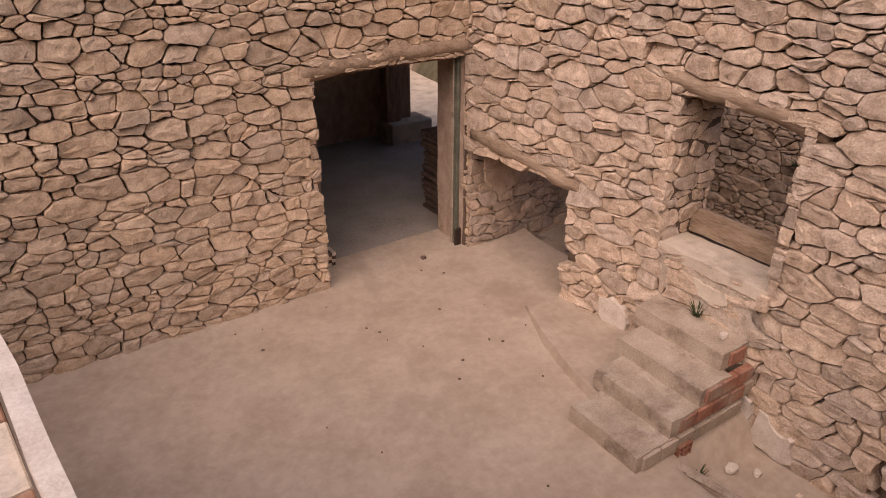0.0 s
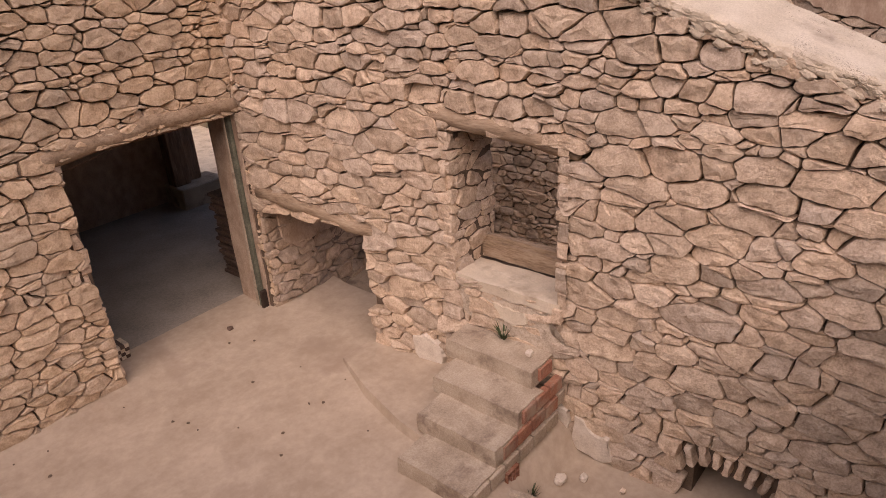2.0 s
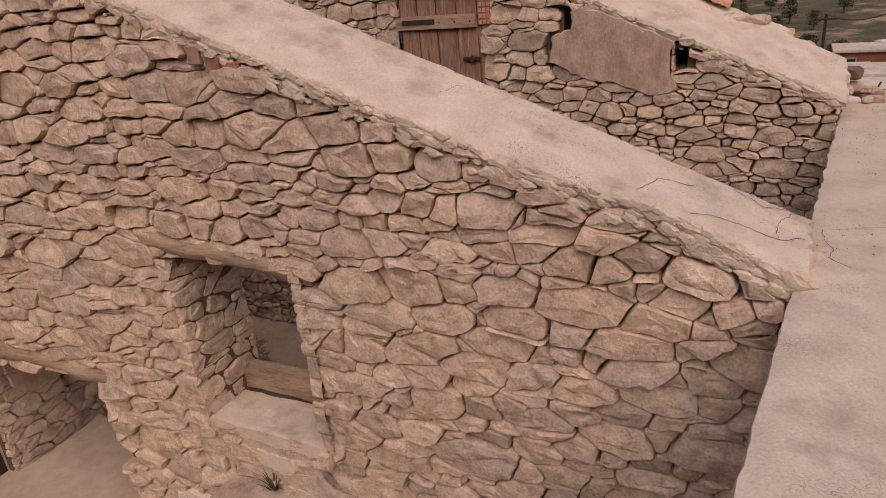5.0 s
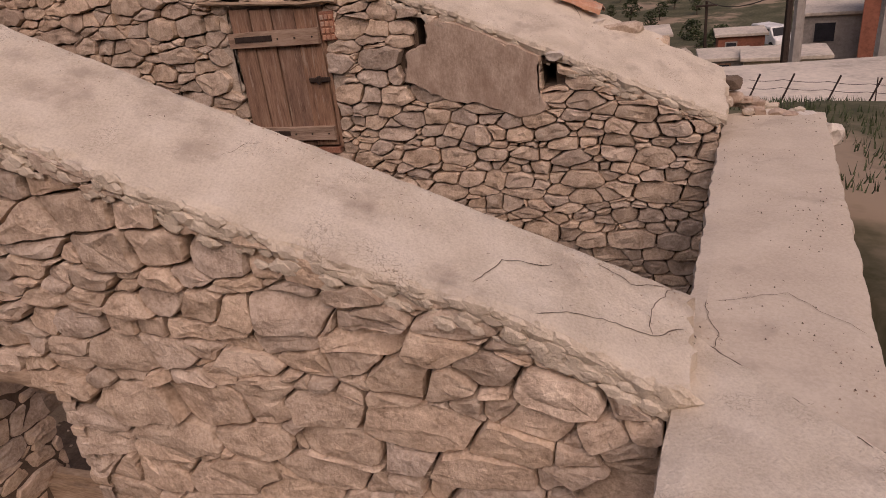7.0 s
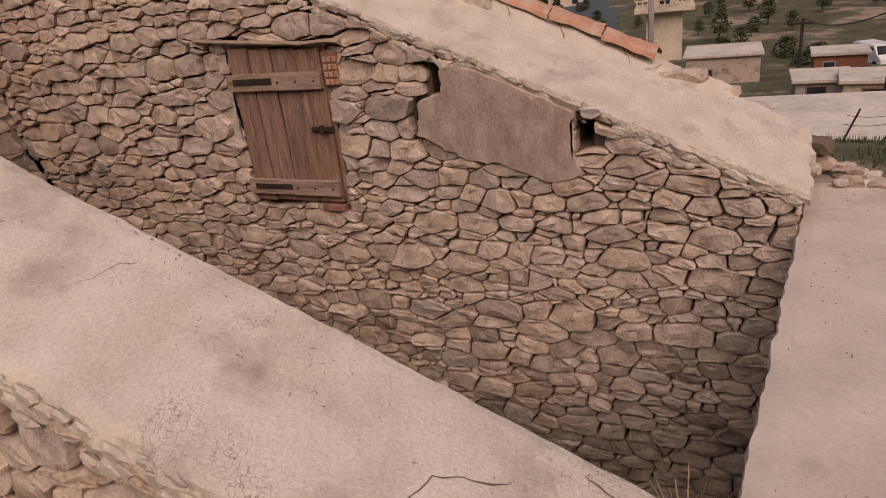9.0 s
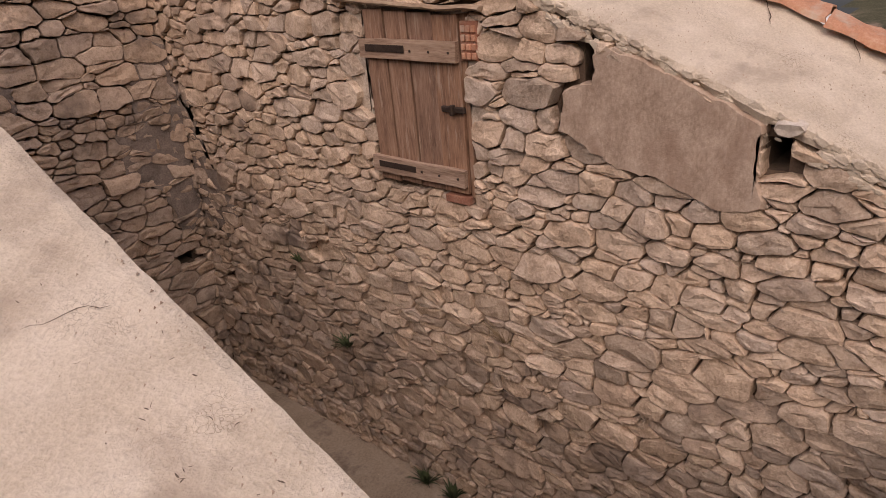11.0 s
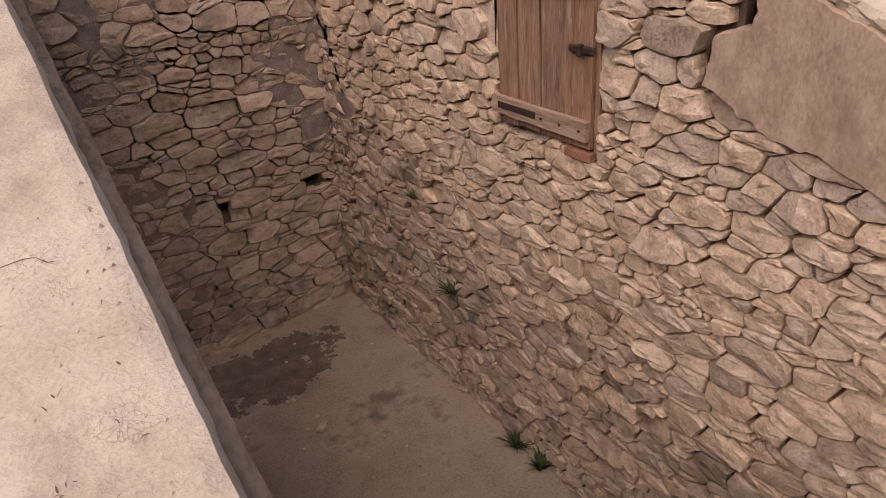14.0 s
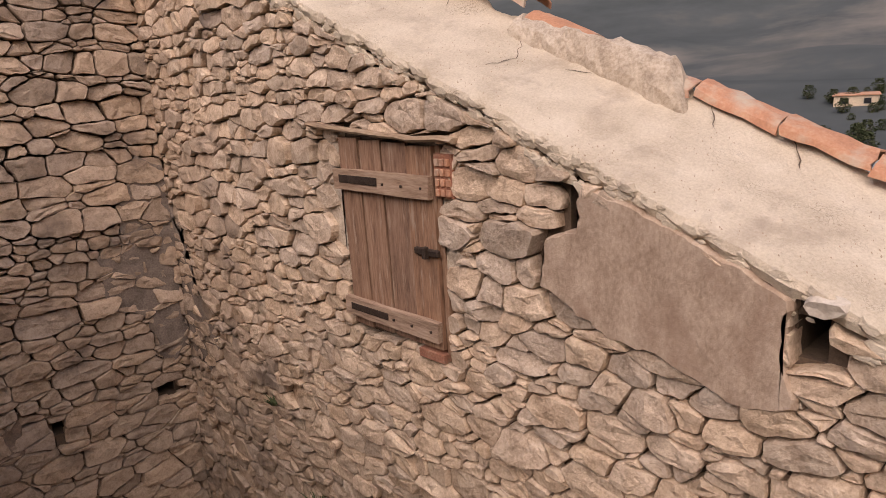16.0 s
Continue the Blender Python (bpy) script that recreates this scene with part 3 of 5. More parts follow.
def terrain(x, y):
    if -2.3 < x < 9.2 and -1.1 < y < 15:
        return -3.8
    r = math.hypot(x - 4, y) if x > 4 else abs(y)
    d = max(0.0, r - 0.5)
    z = np.interp(d, [p[0] for p in PROFILE], [p[1] for p in PROFILE]) if x > 4 else -0.75 + 0.05 * d
    if y > 0 and x <= 9.5:
        z = -3.2 + 0.02 * y
    z += 0.08 * noise.noise(Vector((x * 0.4, y * 0.4, 0)))
    r = math.hypot(x - 4, y)
    rough = smooth01(60, 200, r)
    far = smooth01(260, 1300, r)
    ridge = 0.8 + 0.4 * noise.noise(Vector((x / 420, y / 420, 7))) + 0.3 * noise.noise(Vector((x / 150, y / 150, 3))) + 0.14 * noise.noise(Vector((x / 60, y / 60, 3)))
    return float(z) + far * 620 * ridge + rough * 5 * noise.noise(Vector((x / 40, y / 40, 1)))


xs, ys = axis(-2600, 2600, 0.8, -4, 22), axis(-2600, 2600, 0.8, -8, 15)
vs = [(x, y, terrain(x, y)) for y in ys for x in xs]
nx = len(xs)
fs = [(j * nx + i, j * nx + i + 1, (j + 1) * nx + i + 1, (j + 1) * nx + i) for j in range(len(ys) - 1) for i in range(nx - 1)]
land = tagged(mesh_part("ground", vs, fs, GROUND, smooth=True), "grassy hillside and dark valley mountains", "ground", kind="structure")
land.data.materials.append(MOUNTAIN)
for p in land.data.polygons:
    if math.hypot(p.center.x - 4, p.center.y) > (200 if math.atan2(p.center.y, p.center.x - 4) < 0.2 else 80) + 60 * noise.noise(p.center / 60):
        p.material_index = 1
# ==== things ====
WHITE_PLASTER = material("chipped_white_plaster", (0.62, 0.54, 0.45), (0.5, 0.42, 0.34), (0.7, 0.63, 0.54), 8, 60, 0.95, 0.6)
LIME = material("lime_mortar_daub", (0.5, 0.41, 0.32), (0.33, 0.26, 0.2), (0.62, 0.53, 0.43), 14, 60, 0.95, 1.0)
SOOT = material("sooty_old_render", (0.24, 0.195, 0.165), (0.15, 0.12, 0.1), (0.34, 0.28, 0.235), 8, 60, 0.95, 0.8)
CLAY = material("dusty_roof_clay", (0.52, 0.265, 0.17), (0.42, 0.22, 0.145), (0.58, 0.36, 0.25), 7, 60, 0.9, 0.6, 0.12, stain=(0.5, 0.4, 0.31), stain_scale=5.0, stain_low=0.5, stain_high=0.68)
GREEN_STEEL = material("faded_green_post", (0.13, 0.135, 0.1), (0.08, 0.085, 0.06), (0.2, 0.2, 0.15), 8, 50, 0.7, 0.3)
IRON = material("rusty_iron", (0.07, 0.05, 0.04), None, None, 15, 80, 0.7, 0.4, metal=0.6)
# Dark cement, with the roofed room's shade put into the colour.
DARK_FLOOR = material("shaded_dark_cement_floor", (0.27, 0.235, 0.2), (0.19, 0.17, 0.145), (0.34, 0.3, 0.26), 1.4, 40, 0.75, 0.15)
SLATE = material("dark_stacked_tiles", (0.11, 0.075, 0.06), (0.06, 0.045, 0.04), (0.16, 0.11, 0.09), 8, 50, 0.9, 0.4, 0.25)
LEAF = material("dark_green_leaf", (0.06, 0.08, 0.035), (0.03, 0.045, 0.02), (0.1, 0.12, 0.06), 12, 60, 0.7, 0.1)
STRAW = material("dry_straw", (0.3, 0.22, 0.13), None, None, 12, 60, 0.9, 0.1)
TILE_BROWN = material("brown_floor_tile", (0.36, 0.21, 0.14), None, None, 6, 50, 0.6, 0.1, 0.1)
TILE_CREAM = material("cream_floor_tile", (0.6, 0.52, 0.42), None, None, 6, 50, 0.6, 0.1, 0.08)


def patch(name, outline, P, d, mat, parent, seed=0, label="", rag=0.012, cell=0.05):
    """A coat of render with a ragged outline, lying on a face."""
    ring = []
    for (a, b), (c, e) in zip(outline, outline[1:] + outline[:1]):
        n = max(1, int(math.hypot(c - a, e - b) / 0.035))
        for i in range(n):
            u, v = a + (c - a) * i / n, b + (e - b) * i / n
            w = Vector((u * 17, v * 17, seed))
            ring.append((u + rag * noise.noise(w), v + rag * noise.noise(w + Vector((9, 9, 9)))))
    bm = bmesh.new()
    cu, cv = sum(p[0] for p in ring) / len(ring), sum(p[1] for p in ring) / len(ring)
    back = [bm.verts.new(P(u, v, -0.03)) for u, v in ring]
    lip = [bm.verts.new(P(u, v, d * 0.6)) for u, v in ring]
    top = [bm.verts.new(P(u + (cu - u) * 0.03, v + (cv - v) * 0.03, d)) for u, v in ring]
    n = len(ring)
    for A, B in ((back, lip), (lip, top)):
        for i in range(n):
            bm.faces.new((A[i], A[(i + 1) % n], B[(i + 1) % n], B[i]))
    bmesh.ops.triangulate(bm, faces=[bm.faces.new(top)])
    return part(name, bm, mat, parent, label)


def log(bm, points, radii, sides=9, seed=0, flat=1.0):
    """A bent, knotty trunk through the points."""
    rings = []
    for k, (p, r) in enumerate(zip(points, radii)):
        p = Vector(p)
        ahead = (Vector(points[min(k + 1, len(points) - 1)]) - Vector(points[max(k - 1, 0)])).normalized()
        side = ahead.cross(Vector((0, 0, 1))).normalized()
        up = side.cross(ahead)
        rings.append([bm.verts.new(p + (side * math.cos(a) * flat + up * math.sin(a)) * r * (1 + 0.16 * noise.noise(Vector((k * 0.7, math.cos(a) * 1.5, math.sin(a) * 1.5 + seed)))))
                      for a in (2 * math.pi * i / sides for i in range(sides))])
    for A, B in zip(rings, rings[1:]):
        for i in range(sides):
            bm.faces.new((A[i], A[(i + 1) % sides], B[(i + 1) % sides], B[i]))
    bm.faces.new(rings[0][::-1])
    bm.faces.new(rings[-1])


def along(a, b, n, bow=(0, 0, 0), wob=0.0, seed=0):
    a, b = Vector(a), Vector(b)
    return [a.lerp(b, i / n) + Vector(bow) * 4 * (i / n) * (1 - i / n) + Vector((0, 0, wob * noise.noise(Vector((i * 0.5, seed, 0))))) for i in range(n + 1)]


def tuft(name, label, at, blades, length, lean, mat, seed, category="plant", width=0.012):
    rng = random.Random(seed)
    root = tagged(new(name), label, category)
    root.location = at
    vs, fs = [], []
    for _ in range(blades):
        a, l = rng.uniform(0, 6.283), length * rng.uniform(0.5, 1.1)
        out, w = rng.uniform(0.2, 1) * lean, width * rng.uniform(0.6, 1.2)
        c, s_ = math.cos(a), math.sin(a)
        r0 = rng.uniform(0, 0.03)
        k = len(vs)
        for t in (0, 0.4, 0.75, 1):
            r, h = r0 + out * l * t, l * (t - 0.45 * out * t * t)
            ww = w * (1 - t) + 0.001
            vs += [(c * r - s_ * ww, s_ * r + c * ww, h), (c * r + s_ * ww, s_ * r - c * ww, h)]
        fs += [(k + 2 * i, k + 2 * i + 1, k + 2 * i + 3, k + 2 * i + 2) for i in range(3)]
    tagged(mesh_part("leaves", vs, fs, mat, root), kind="stuff")
    return root


def lump(name, label, category, at, size, mat, seed, flat=0.7, turn=0.0):
    """A loose broken piece of stone or rubble."""
    bm = bmesh.new()
    bmesh.ops.create_icosphere(bm, subdivisions=2, radius=1)
    for v in bm.verts:
        k = 1 + 0.35 * noise.noise(v.co * 1.3 + Vector((seed * 3.1, 0, 0)))
        v.co = Vector((max(-0.8, min(0.8, v.co.x)), max(-0.8, min(0.8, v.co.y)), max(-0.75, min(0.75, v.co.z)))) * k
        v.co = Vector((v.co.x * size[0], v.co.y * size[1], v.co.z * size[2]))
    ob = part(name, bm, mat)
    ob.matrix_world = pose(*at, 0, 0, turn)
    return tagged(ob, label, category)


# ---- window in the dividing wall ----
rubble(wall_1, lambda u, v, d: (u, 3.66 - d, v), 5.02, 5.7, WIN[2], WIN[3] + 0.06, 51, [], [], 0.1, 0.2, 0.02)
rubble(wall_1, lambda u, v, d: (u, 2.53 + d, v), 5.04, 5.7, WIN[2], WIN[3] + 0.06, 52, [], [], 0.1, 0.2, 0.02)
sill = thing("window_sill", "thick pale cement window sill with chipped edge", "sill")
bm = bmesh.new()
block(bm, 5.035, 5.46, 2.50, 3.72, WIN[2] - 0.09, WIN[2] + 0.02, 0, 0.02, 9, 4)
part("slab", bm, CONCRETE, sill)
patch("render_coat", [(3.70, -1.8), (2.62, -1.82), (2.56, -2.0), (2.3, -2.15), (2.5, -2.25), (3.0, -2.22), (3.45, -2.12), (3.72, -1.98)], face_x1, 0.03, LIME, wall_1, 5, rag=0.04)
patch("render_coat", [(3.2, -1.86), (2.86, -1.88), (2.84, -1.98), (2.95, -2.04), (3.16, -2.0)], face_x1, 0.05, CONCRETE, wall_1, 6, rag=0.03)
bm = bmesh.new()
block(bm, 4.99, 5.03, 2.46, 2.55, -1.83, -1.70, 0, 0.01, 3, 9)
part("sill_end_stone", bm, STONE, sill)
beam = thing("lintel_beam", "bent dusty log lintel over the window", "beam")
bm = bmesh.new()
log(bm, along((x1w(4.1) + 0.06, 4.12, -0.16), (5.13, 2.38, -0.30), 12, (0, 0, 0.05), 0.03, 2), [0.05, 0.065, 0.075, 0.085, 0.09, 0.09, 0.09, 0.088, 0.085, 0.085, 0.08, 0.078, 0.075], 10, 1)
part("log", bm, LOG, beam, smooth=True)
bm = bmesh.new()
block(bm, 5.14, 5.46, 2.44, 3.78, WIN[3] - 0.03, WIN[3] + 0.05, 0, 0.015, 5, 3)
part("inner_plank", bm, LOG, beam)
board = thing("window_board", "old wooden board lying across the window opening", "board")
bm = bmesh.new()
block(bm, 5.50, 5.55, 2.54, 3.66, -1.68, -1.5, 0, 0.012, 6, 5)
part("plank", bm, LOG, board)
bm = bmesh.new()
block(bm, 5.54, 5.60, 2.5, 3.7, -1.52, -1.45, 0, 0.01, 6, 8)
part("rail", bm, LOG, board)
# ---- passage to the back room ----
beam = thing("passage_lintel", "sagging plastered log lintel over the low passage", "beam")
bm = bmesh.new()
pts = along((4.83, 6.3, -1.24), (5.02, 4.28, -1.57), 14, (0, 0, 0.03), 0.05, 4)
log(bm, pts, [0.13, 0.13, 0.125, 0.12, 0.13, 0.12, 0.1, 0.095, 0.09, 0.09, 0.085, 0.08, 0.075, 0.07, 0.05], 10, 3)
part("log", bm, LOG, beam, smooth=True)
bm = bmesh.new()
block(bm, 4.95, 5.5, 4.75, 6.36, -1.5, -1.36, 0, 0.03, 7, 3)
part("lintel_fill", bm, PLASTER, beam)
patch("render_coat", [(4.9, -1.3), (6.0, -1.3), (6.0, -1.75), (5.6, -2.05), (5.25, -2.2), (5.0, -2.0), (4.95, -1.6)], lambda u, v, d: (u, 6.37 - d, v), 0.05, PLASTER, wall_4, 12)
# ---- gateway ----
gate_post = thing("gate_post", "faded green steel gate post with a hinge", "post")
bm = bmesh.new()
block(bm, 4.665, 4.715, 6.50, 6.60, FLOOR1, -0.36, 0.008)
part("upright", bm, GREEN_STEEL, gate_post)
bm = bmesh.new()
block(bm, 4.645, 4.665, 6.56, 6.60, FLOOR1 + 0.02, -0.36, 0.004)
part("stop_bar", bm, STEP_MAT, gate_post)
bm = bmesh.new()
block(bm, 4.64, 4.73, 6.46, 6.50, FLOOR1 + 0.0, FLOOR1 + 0.28, 0.008)
part("foot_plate", bm, IRON, gate_post)
bm = bmesh.new()
block(bm, 4.72, 5.02, 6.44, 7.0, BASE, -0.26, 0, 0.02, 8, 6)
tagged(part("trim_1", bm, PLASTER), "rough plastered jamb of the gateway", "jamb", kind="structure")
beam = thing("gate_lintel", "wide rough-hewn log lintel over the gateway", "beam")
bm = bmesh.new()
log(bm, along((2.45, 6.47, -0.36), (4.80, 6.43, -0.24), 16, (0, 0, 0.05), 0.04, 8), [0.07, 0.09, 0.1, 0.105, 0.11, 0.11, 0.105, 0.1, 0.1, 0.1, 0.1, 0.1, 0.095, 0.09, 0.09, 0.085, 0.08], 10, 5)
part("log", bm, LOG, beam, smooth=True)
bm = bmesh.new()
block(bm, 2.7, 4.76, 6.5, 7.0, -0.40, -0.28, 0, 0.02, 6, 2)
part("inner_plank", bm, OLD_WOOD, beam)
rubble(wall_2, lambda u, v, d: (2.82 + d, u, v), 6.42, 7.0, FLOOR1, -0.4, 61, [], [], 0.1, 0.2, 0.015, most=40)
cable = thing("cable", "thin pale cable sagging under the gateway lintel", "cable")
bm = bmesh.new()
log(bm, along((2.8, 6.9, -0.62), (4.6, 7.4, -0.35), 12, (0, 0, -0.08)), [0.005] * 13, 5)
part("strand", bm, PALE_WOOD, cable)
bag = thing("checked_sack", "small checked sack slumped by the gateway jamb", "sack")
for i in range(4):
    for j in range(5):
        bm = bmesh.new()
        x, z = 2.90 + 0.05 * i, FLOOR1 + 0.05 * j
        block(bm, x, x + 0.05, 6.86 - 0.012 * j, 7.0, z, z + 0.05, 0.006)
        part("check", bm, TILE_CREAM if (i + j) % 2 else SLATE, bag)
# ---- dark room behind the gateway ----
floor_3 = sheet("floor_3", 0.0, 6.6, 7.0, 11.4, 0.4, lambda x, y: FLOOR1 + 0.045 + 0.01 * noise.noise(Vector((x, y, 0))), DARK_FLOOR, "smooth cement floor of the gate room, darkened for shade", "floor")
vs, fs = [], []
floor_4 = sheet("floor_4", 6.6, 13.0, 8.0, 15.6, 0.4, lambda x, y: FLOOR1 + 0.04 + 0.01 * noise.noise(Vector((x, y, 0))), CONCRETE, "pale cement yard behind the gate room", "floor")
flat = lambda u, v, d: (u, v, d)
prism(vs, fs, [(-0.2, 7.0), (0.0, 7.0), (0.0, 11.4), (-0.2, 11.4)], flat, BASE, 0.0)
prism(vs, fs, [(0.0, 11.1), (6.5, 11.1), (6.5, 11.4), (0.0, 11.4)], flat, BASE, 0.0)
prism(vs, fs, [(5.75, 7.0), (5.95, 7.0), (5.95, 8.2), (5.75, 8.2)], flat, BASE, 0.0)
tagged(mesh_part("wall_7", vs, fs, PLASTER), "dim rendered walls of the gate room", "wall", kind="structure")
vs, fs = [], []
prism(vs, fs, [(-0.2, 6.98), (6.9, 6.98), (6.9, 11.4), (-0.2, 11.4)], flat, 0.02, 0.2)
tagged(mesh_part("ceiling", vs, fs, PLASTER), "low dark ceiling over the gate room", "ceiling", kind="structure")
vs, fs = [], []
prism(vs, fs, [(5.0, 15.5), (13.0, 15.5), (13.0, 15.8), (5.0, 15.8)], flat, BASE, 3.2)
tagged(mesh_part("wall_8", vs, fs, CONCRETE), "bright pale wall outside the gate room", "wall", kind="structure")
pillar = thing("pillar", "two old timber posts on a concrete pad", "pillar")
bm = bmesh.new()
block(bm, 5.98, 6.85, 10.4, 11.0, FLOOR1, FLOOR1 + 0.42, 0.02)
part("pad", bm, STEP_MAT, pillar)
for x0, x1, y0 in ((6.0, 6.3, 10.6), (6.27, 6.58, 10.72)):
    bm = bmesh.new()
    block(bm, x0, x1, y0, y0 + 0.25, FLOOR1 + 0.42, 0.03, 0.015)
    part("timber", bm, OLD_WOOD, pillar)
stack = thing("tile_stack", "tall stack of dark old roof tiles", "tiles")
rng = random.Random(9)
for k in range(19):
    bm = bmesh.new()
    x, y, z = 4.98 + rng.uniform(-0.04, 0.03), 7.35 + rng.uniform(-0.03, 0.03), FLOOR1 + 0.045 + 0.062 * k
    block(bm, x, x + 0.6, y, y + 0.45, z, z + 0.05, 0.008, turn=pose(0, 0, rng.uniform(-0.006, 0.006)))
    part("tile", bm, SLATE, stack)

# ---- steps: brick flank, tread wear, litter ----
rng = random.Random(4)
for k, (x, yl, yr) in enumerate(FRONT):
    z = FLOOR1 + 0.165 * k
    lo = FLOOR1 - 0.3 if k == 0 else z
    for j in range(int((5.06 - x) / 0.21)):
        bm = bmesh.new()
        xb = x + 0.06 + 0.215 * j + (0.05 if k % 2 else 0)
        block(bm, xb, min(xb + 0.2, 5.08), yr - 0.022 + rng.uniform(-0.006, 0.006), yr + 0.05, z + 0.012, z + 0.145, 0.006)
        part("brick", bm, BRICK if k and (k + j) % 5 else STEP_MAT, steps)
# hollow brick end at the foot
vent = thing("hollow_brick", "hollow red clay brick with square cells", "brick")
for i in range(4):
    bm = bmesh.new()
    block(bm, 4.06 + 0.055 * i, 4.072 + 0.055 * i, 2.395, 2.43, FLOOR1 - 0.12, FLOOR1 + 0.06, 0.002)
    part("web", bm, BRICK, vent)
for j in range(4):
    bm = bmesh.new()
    block(bm, 4.06, 4.237, 2.396, 2.43, FLOOR1 - 0.12 + 0.056 * j, FLOOR1 - 0.108 + 0.056 * j, 0.002)
    part("web", bm, BRICK, vent)
tuft("agave", "small spiky dark green plant growing on the top step", (5.0, 3.08, -2.2), 34, 0.21, 1.0, LEAF, 3, width=0.011)
tuft("weed", "dark weed by the foot of the steps", (4.25, 2.3, -3.16), 30, 0.16, 0.7, LEAF, 5)
lump("pebble", "pale broken stone lying on the top step", "stone", (4.9, 2.72, -2.17), (0.05, 0.035, 0.035), WHITE_PLASTER, 2)
plinth = thing("plinth", "low worn cement kerb along the wall", "kerb")
bm = bmesh.new()
prof = [(4.46, 4.86), (4.16, 4.2), (3.99, 3.6), (3.93, 3.2), (5.1, 3.2), (5.1, 4.85)]
lo_v = [bm.verts.new((x, y, FLOOR1 - 0.05)) for x, y in prof]
hi_v = [bm.verts.new((x + (0.03 if i < 4 else 0), y, FLOOR1 + (0.1 if 0 < i < 5 else 0.03))) for i, (x, y) in enumerate(prof)]
bm.faces.new(hi_v)
for i in range(6):
    bm.faces.new((lo_v[i], lo_v[(i + 1) % 6], hi_v[(i + 1) % 6], hi_v[i]))
part("slab", bm, SCREED, plinth)
gutter = thing("gutter", "narrow open drain between two cement lips", "drain")
for dy in (0.0, 0.09):
    bm = bmesh.new()
    log(bm, along((3.98, 2.32 - dy, FLOOR1 - 0.02), (4.05 + 0.25, 0.9 - dy, FLOOR1 - 0.02), 10, (0, 0, 0), 0.02), [0.03] * 11, 6, dy * 10)
    part("lip", bm, STEP_MAT, gutter)
patch("render_coat", [(4.2, -2.55), (4.05, -2.5), (3.9, -2.56), (3.82, -2.7), (3.86, -2.83), (4.1, -2.86), (4.18, -2.75)], face_x1, 0.065, WHITE_PLASTER, wall_1, 2, rag=0.03)
patch("render_coat", [(2.52, -2.76), (2.40, -2.74), (2.37, -2.95), (2.45, -3.08), (2.56, -3.02)], face_x1, 0.065, WHITE_PLASTER, wall_1, 3, rag=0.03)
patch("render_coat", [(2.30, -2.78), (2.22, -2.80), (2.12, -2.92), (1.98, -2.9), (1.92, -3.12), (2.0, -3.2), (2.34, -3.12)], face_x1, 0.065, WHITE_PLASTER, wall_1, 4, rag=0.03)
for k, (x, y, z, r) in enumerate([(4.6, 2.2, -3.15, 0.07), (4.75, 2.05, -3.16, 0.05), (4.5, 1.9, -3.17, 0.03), (4.8, 1.7, -3.16, 0.035)]):
    lump("rubble_stone", "pale broken stone lying at the wall foot", "stone", (x, y, z), (r, r * 0.8, r * 0.6), WHITE_PLASTER if k < 2 else STONE, k + 5)
# voussoirs over the drain opening
for k in range(9):
    t = -1 + 2 * k / 8
    cu, a = 0.97 + 0.34 * t, t * 0.5
    top, wid = 0.2 + 0.04 * math.cos(k * 2.1), 0.033
    base_v = -2.80 - 0.10 * t * t
    poly = [(cu - wid, base_v), (cu + wid, base_v), (cu + wid + math.sin(a) * top, base_v + top), (cu - wid + math.sin(a) * top, base_v + top)]
    vs, fs = stone_mesh(poly, face_x1, random.Random(k), 0.05, 0.004)
    mesh_part("stone", vs, fs, STONE, wall_1)
rng = random.Random(77)
for k in range(26):
    x, y = rng.uniform(1.5, 4.4), rng.uniform(2.6, 6.3)
    lump("crumb", "small dark crumb of earth on the yard floor", "debris", (x, y, yard_height(x, y) + 0.004), (rng.uniform(0.008, 0.02),) * 2 + (0.008,), MORTAR, k, turn=k * 40)
lump("crumb", "round black clod on the yard floor", "debris", (4.11, 6.41, FLOOR1 + 0.05), (0.045, 0.04, 0.03), SLATE, 3)

# ---- tiled terrace rim at the west ----
rim = thing("terrace_rim", "white concrete rim beside brown and cream tiles", "parapet")
skew = pose(-0.05, 2.15, 0) @ pose(0, 0, 0, 0, 0, 6.3) @ pose(0.0, -2.15, 0)
bm = bmesh.new()
block(bm, -0.065, 0.0, -0.3, 2.72, -0.26, -0.1, 0, 0.008, 12, 2, turn=skew)
part("rim_beam", bm, WHITE_PLASTER, rim)
rng = random.Random(6)
for i in range(5):
    for j in range(9):
        bm = bmesh.new()
        x, y = -0.067 - 0.31 * (i + 1), -0.32 + 0.34 * j
        block(bm, x, x + 0.3, y, y + 0.33, -0.205, -0.15 + rng.uniform(-0.004, 0.004), 0.006, turn=skew)
        part("tile", bm, TILE_BROWN if (i * 2 + j) % 3 else TILE_CREAM, rim)

